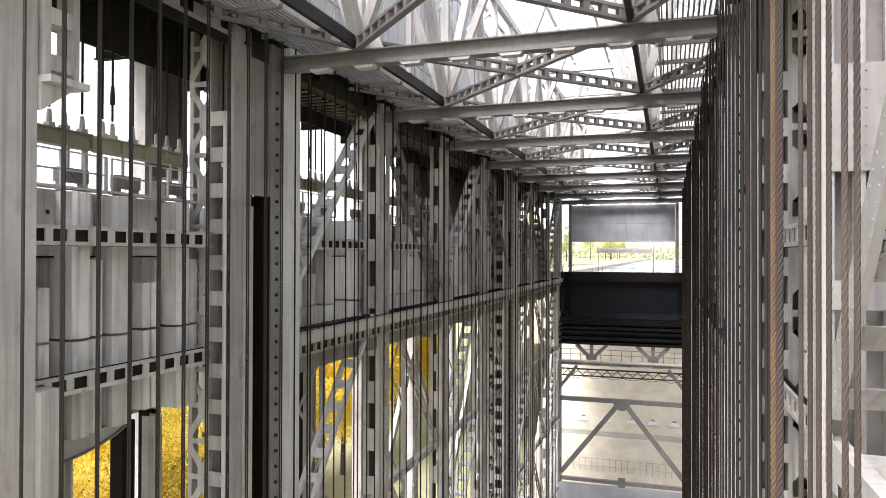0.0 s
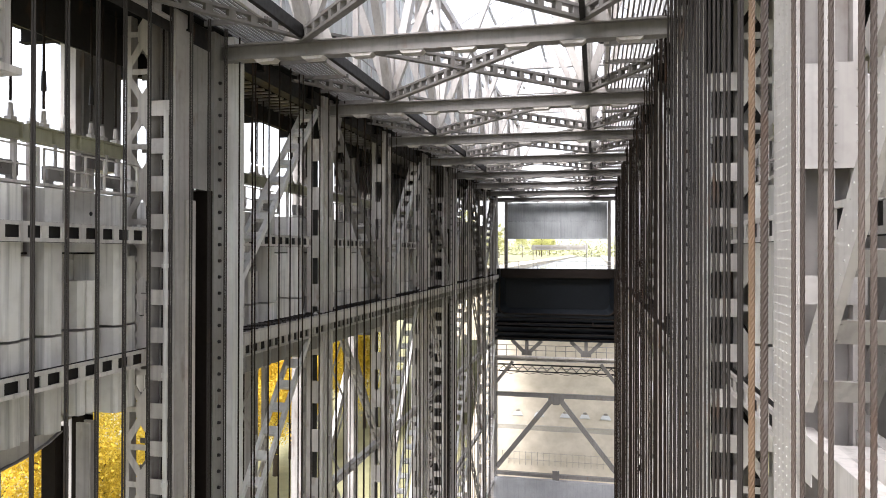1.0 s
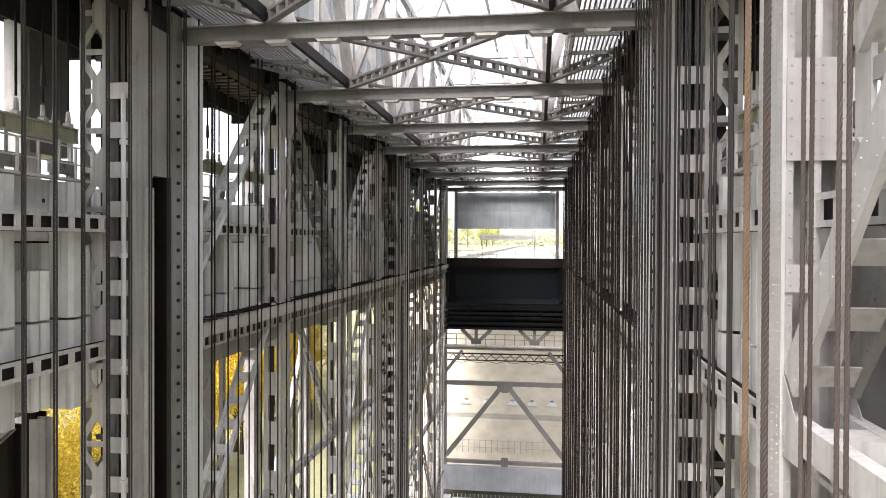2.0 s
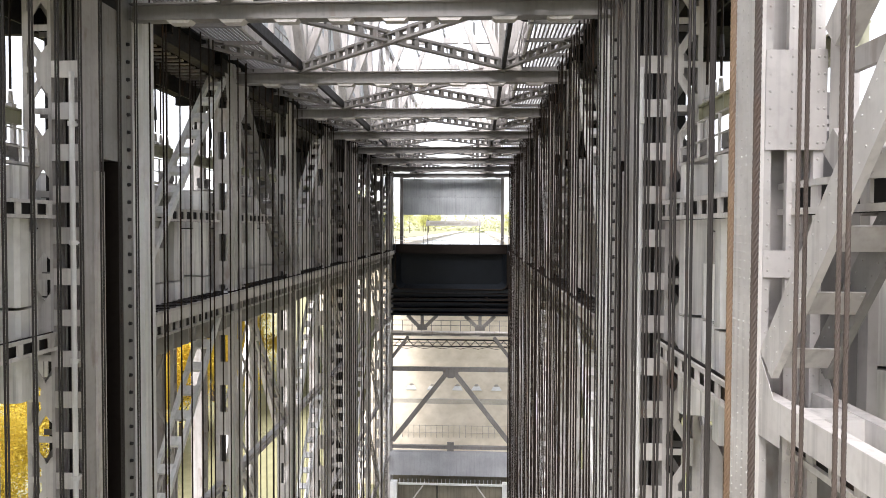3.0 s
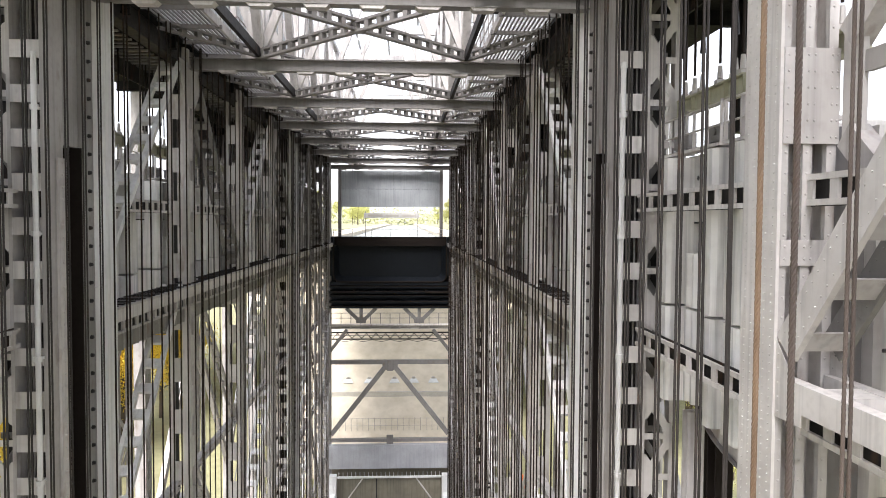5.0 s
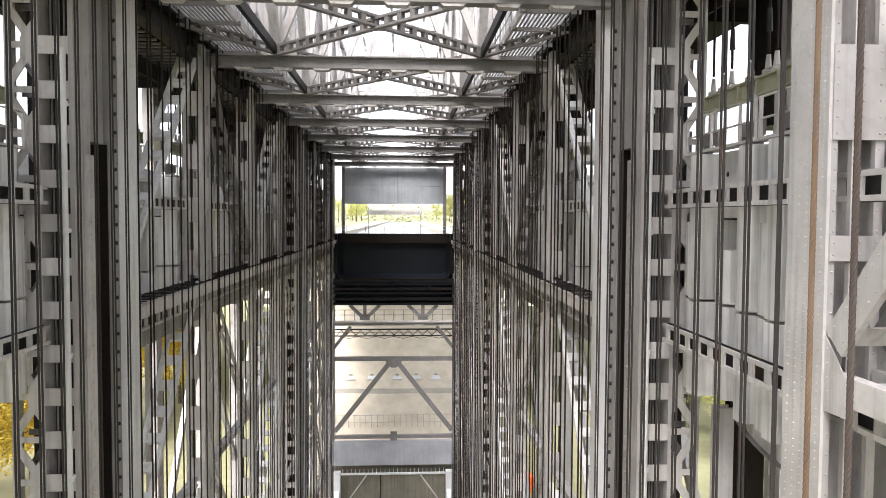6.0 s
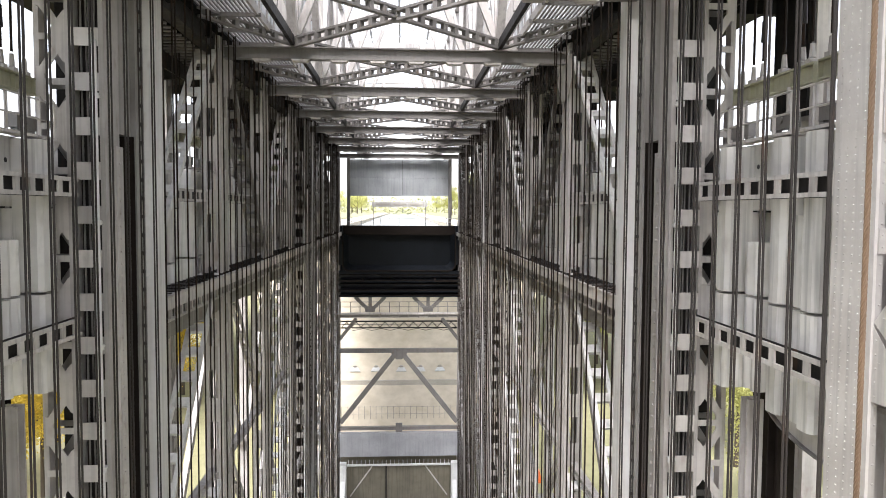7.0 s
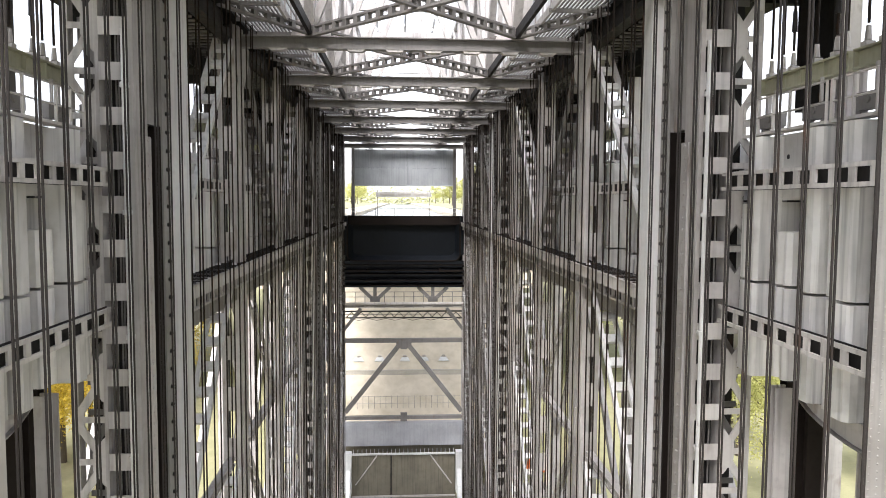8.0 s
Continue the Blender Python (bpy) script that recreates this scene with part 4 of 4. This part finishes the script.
part("node_plate", Form().poly([(-1.0, Y + 0.18, 23.1), (1.0, Y + 0.18, 23.1), (0.9, Y + 0.18, 22.3), (0.3, Y + 0.18, 21.8), (-0.3, Y + 0.18, 21.8), (-0.9, Y + 0.18, 22.3)], (0, -0.03, 0)), GIRD, e)
part("node_box", Form().box(-0.4, 0.4, Y, Y + 0.19, 12.9, 14.0), GIRD, e)
part("lower_tie", Form().box(-7.2, 7.2, Y + 0.2, Y + 0.7, 13.1, 13.5), GIRD, e)
part("apron_beam", Form().box(-7.4, 7.4, Y - 0.3, Y + 0.3, 10.0, 12.9), BLUE, e)
solo("basin_wall", Form().box(-9, 9, Y + 3, Y + 3.6, GROUND - 6, 9.8), WALLC, "weathered olive concrete basin end wall", "wall", kind="structure")
for s in (-1, 1):
    q = thing("trough_wall", (s * 6.6, 60, 2), "mossy side wall of the lift trough with pale rails", "trough", "trough walls")
    part("wall", Form().box(s * 6.2, s * 7.0, 8, 82, 2, 5.0), WALLC, q)
    part("walkway", Form().box(s * 6.15, s * 7.05, 8, 82, 5.0, 5.08), GRASS, q)
    for z in (5.6, 6.1):
        part("rail", Form().tube((s * 6.2, 8, z), (s * 6.2, 82, z), 0.04, 6), WHITE, q)
    for k in range(30):
        part("baluster", Form().box(s * 6.2 - 0.03, s * 6.2 + 0.03, 10 + 2.4 * k, 10.06 + 2.4 * k, 5.08, 6.1), WHITE, q)
    pl = thing("portal_leg", (s * 6.7, 82, 5.0), "white steel leg of the trough gate portal", "post", "trough portal legs")
    part("leg", Form().box(s * 6.2, s * 7.0, 81.6, 82.6, 5.08, 10.0), WHITE, pl)
    part("foot", Form().poly([(s * 6.3, 81.59, 5.08), (s * 6.3, 79.6, 5.08), (s * 6.3, 81.59, 8.0)], (s * 0.5, 0, 0)), WHITE, pl)
tg = thing("trough_gate", (0, 83, 2), "olive-grey trough gate with slanting pale bars", "gate")
part("plate", Form().box(-6.1, 6.1, 83.2, 83.5, 2, 9.4), WALLC, tg)
part("head_rail", Form().box(-6.2, 6.2, 82.9, 83.1, 9.3, 9.5), WHITE, tg)
for k in range(25):
    part("baluster", Form().box(-6.0 + 0.5 * k - 0.03, -6.0 + 0.5 * k + 0.03, 82.97, 83.03, 9.5, 10.0), WHITE, tg)
for s in (-1, 1):
    part("bar", Form().bar((s * 3.2, 83.1, 9.2), (s * 5.8, 83.1, 5.6), (1, 0, 0), 0.14, 0.1), PALE, tg)
    part("bar", Form().bar((0, 80, 4.9), (s * 6.0, 80, 3.7), (0, 0, 1), 0.22, 0.1), PALE, tg)
part("rib", Form().box(-1.6, -1.45, 83.1, 83.19, 2, 9.3), DARK, tg)
part("cross_rail", Form().box(-6.1, 6.1, 81.0, 81.15, 4.9, 5.1), PALE, tg)

# ---- ground, slope, canal ----
gr = Form()
gr.v += [(-2500, -2500, GROUND), (2500, -2500, GROUND), (2500, 2500, GROUND), (-2500, 2500, GROUND)]
gr.f += [(0, 1, 2, 3)]
solo("ground", gr, GRASS, "mown autumn grass ground round the lift", "ground", kind="structure")
sl = Form()
rows = 14
for i in range(rows + 1):
    u = i / rows
    for x in np.linspace(-13, 13, 9):
        sl.v.append((x, 92 + 26 * u, 6.0 + 25 * u + 0.25 * noise.noise(Vector((x * 0.2, u * 9, 0)))))
for i in range(rows):
    for j in range(8):
        a = i * 9 + j
        sl.f.append((a, a + 1, a + 10, a + 9))
solo("slope", sl, SAND, "bare pale sandy slope under the canal bridge", "slope", kind="structure", smooth=True)
solo("abutment", Form().box(-24, 24, 118.5, 122, 25, 36.5), SAND, "pale concrete abutment at the top of the slope", "wall", kind="structure")
fe = thing("slope_fence", (0, 97, 10.8), "thin grey mesh fence across the sandy slope", "fence")
for x in np.arange(-8, 8.1, 0.8):
    part("post", Form().box(x - 0.03, x + 0.03, 96.97, 97.03, 10.6, 12.6), MESH, fe)
for z in (11.5, 12.5):
    part("rail", Form().tube((-8, 97, z), (8, 97, z), 0.03, 6), MESH, fe)
for k, x in enumerate((-6.5, -3.4, 0.3, 3.1, 6.0)):
    a = thing("anchor_block", (x, 103, 16.4), "small concrete trestle block on the slope", "block", "trestle blocks")
    part("head", Form().box(x - 0.2, x + 0.2, 102.75, 103.15, 16.7, 17.0), MESH, a)
    for d in (-0.7, 0.7):
        part("leg", Form().bar((x + 0.2 * d, 102.95, 16.9), (x + d, 102.95, 16.2), (1, 0, 0), 0.16, 0.2), MESH, a)
    part("apron", Form().poly([(x - 0.75, 102.35, 16.2), (x + 0.75, 102.35, 16.2), (x + 0.45, 102.8, 16.65), (x - 0.45, 102.8, 16.65)], (0, -0.02, 0.12)), WHITE, a)
solo("slope_kerb", Form().box(-12.5, 12.5, 100.9, 101.3, 13.5, 15.25), MESH, "low grey kerb across the sandy slope", "kerb", kind="structure")
yard = Form().box(-22, 22, -60, 91.5, GROUND - 0.3, GROUND + 0.03)
solo("yard", yard, ROAD, "pale worn concrete yard round the lift", "pavement", kind="structure")


# ---- trees ----
def tree(x, y, z, h, mat, label, seed):
    r = random.Random(seed)
    t = thing("tree", (x, y, z), label, "tree", "trees round the lift")
    trunk = Form().tube((x, y, z - 0.2), (x + 0.2, y, z + h * 0.75), h * 0.018, 7, h * 0.006)
    limbs = []
    for k in range(9):
        w, zz = r.uniform(0, 6.28), z + h * r.uniform(0.25, 0.65)
        tip = Vector((x + math.cos(w) * h * 0.2, y + math.sin(w) * h * 0.2, zz + h * r.uniform(0.1, 0.22)))
        trunk.tube((x + 0.1, y, zz), tip, h * 0.006, 5, h * 0.002)
        limbs.append(tip)
    part("trunk", trunk, BARK, t)
    crown = Form()
    lumps = [(p, h * r.uniform(0.07, 0.13)) for p in limbs] + [(Vector((x + r.uniform(-1, 1) * h * 0.17, y + r.uniform(-1, 1) * h * 0.17, z + h * r.uniform(0.35, 0.95))), h * r.uniform(0.06, 0.12)) for _ in range(10)]
    for c, rad in lumps:
        for _ in range(750):
            p = c + Vector((r.gauss(0, 1), r.gauss(0, 1), r.gauss(0, 0.8))) * rad * 0.6
            a = Vector((r.gauss(0, 1), r.gauss(0, 1), r.gauss(0, 1))).normalized()
            b = a.orthogonal().normalized()
            e = h * r.uniform(0.004, 0.0085)
            i = len(crown.v)
            crown.v += [tuple(p - a * e), tuple(p + b * e * 0.6), tuple(p + a * e), tuple(p - b * e * 0.6)]
            crown.f.append((i, i + 1, i + 2, i + 3))
    part("crown", crown, mat, t, kind="stuff")
    return t


models = [tree(-50, 120, GROUND, 24, YELLOW, "autumn tree with golden yellow leaves", 1), tree(-56, 95, GROUND, 26, YELLOW, "autumn tree with golden yellow leaves", 2),
          tree(52, 120, GROUND, 23, GREEN, "leafy tree with yellow-green leaves", 3), tree(58, 90, GROUND, 25, GREEN, "leafy tree with yellow-green leaves", 4)]
grove = random.Random(12)
for k in range(14):
    copy_thing(models[k % 2], pose(-46 + grove.uniform(-3, 3), 34 + 8.5 * k, GROUND, 0, 0, grove.uniform(0, 360)) @ Matrix.Scale(grove.uniform(0.85, 1.05), 4))
for k in range(32):
    side = -1 if k % 3 == 0 else 1
    copy_thing(models[(2 if side > 0 else 0) + k % 2], pose(side * grove.uniform(44, 80), 30 + 5 * k, GROUND, 0, 0, grove.uniform(0, 360)) @ Matrix.Scale(grove.uniform(0.8, 1.2), 4))
for k in range(22):
    side = -1 if k % 2 else 1
    copy_thing(models[2 + k % 4 // 2], pose(side * grove.uniform(17, 34), 140 + 15 * k, 37.0, 0, 0, grove.uniform(0, 360)) @ Matrix.Scale(grove.uniform(0.4, 0.6), 4))
for s in (-1, 1):
    solo("canal_bank", Form().box(s * 12, s * 60, 122, 1200, 30, 38.0), GRASS, "grassy bank beside the upper canal", "ground", kind="structure")
    solo("tow_path", Form().box(s * 7.2, s * 12, 86, 1200, 37.0, 37.9), SAND, "pale tow path beside the canal", "pavement", kind="structure")
sg = thing("canal_sign", (0, 92, 38), "pale sign board over the canal with grey bars of writing", "sign")
part("board", Form().box(-3.6, 3.6, 92, 92.05, 40.3, 40.95), PANEL, sg)
part("lettering", Form().box(-3.1, -1.2, 91.97, 91.995, 40.5, 40.75), MESH, sg)
part("lettering", Form().box(-0.8, 0.9, 91.97, 91.995, 40.5, 40.75), MESH, sg)
part("lettering", Form().box(1.3, 3.1, 91.97, 91.995, 40.5, 40.75), MESH, sg)
for x in (-3.4, 3.4):
    part("stay", Form().box(x - 0.04, x + 0.04, 92.06, 92.12, 37.3, 41.2), GIRD, sg)
woods = Form()
rw = random.Random(9)
for k in range(12000):
    p = Vector((rw.uniform(-130, 130), rw.uniform(470, 520), 37.5 + 13 * rw.random() ** 1.3 * (0.75 + 0.35 * math.sin(k * 0.37))))
    a = Vector((rw.gauss(0, 1), rw.gauss(0, 1), rw.gauss(0, 1))).normalized()
    b = a.orthogonal().normalized()
    i = len(woods.v)
    woods.v += [tuple(p - a * 0.9), tuple(p + b * 0.6), tuple(p + a * 0.9), tuple(p - b * 0.6)]
    woods.f.append((i, i + 1, i + 2, i + 3))
solo("far_woods", woods, WOODS, "distant yellow-green woods behind the canal", "woods", kind="stuff")
tarp = thing("tarp_stack", (18.5, 96, GROUND), "orange tarpaulin over a stack in the yard", "tarpaulin")
part("cover", Form().poly([(17.2, 95, 2.0), (19.8, 95, 2.0), (19.6, 95, 3.6), (18.5, 95, 4.2), (17.4, 95, 3.6)], (0, 2.4, 0)), ORANGE, tarp)

ca = Form()
ca.v += [(-12, 86, 37.3), (12, 86, 37.3), (12, 1200, 37.3), (-12, 1200, 37.3)]
ca.f += [(0, 1, 2, 3)]
solo("canal", ca, WATER, "still canal water on the upper level", "water", kind="structure")
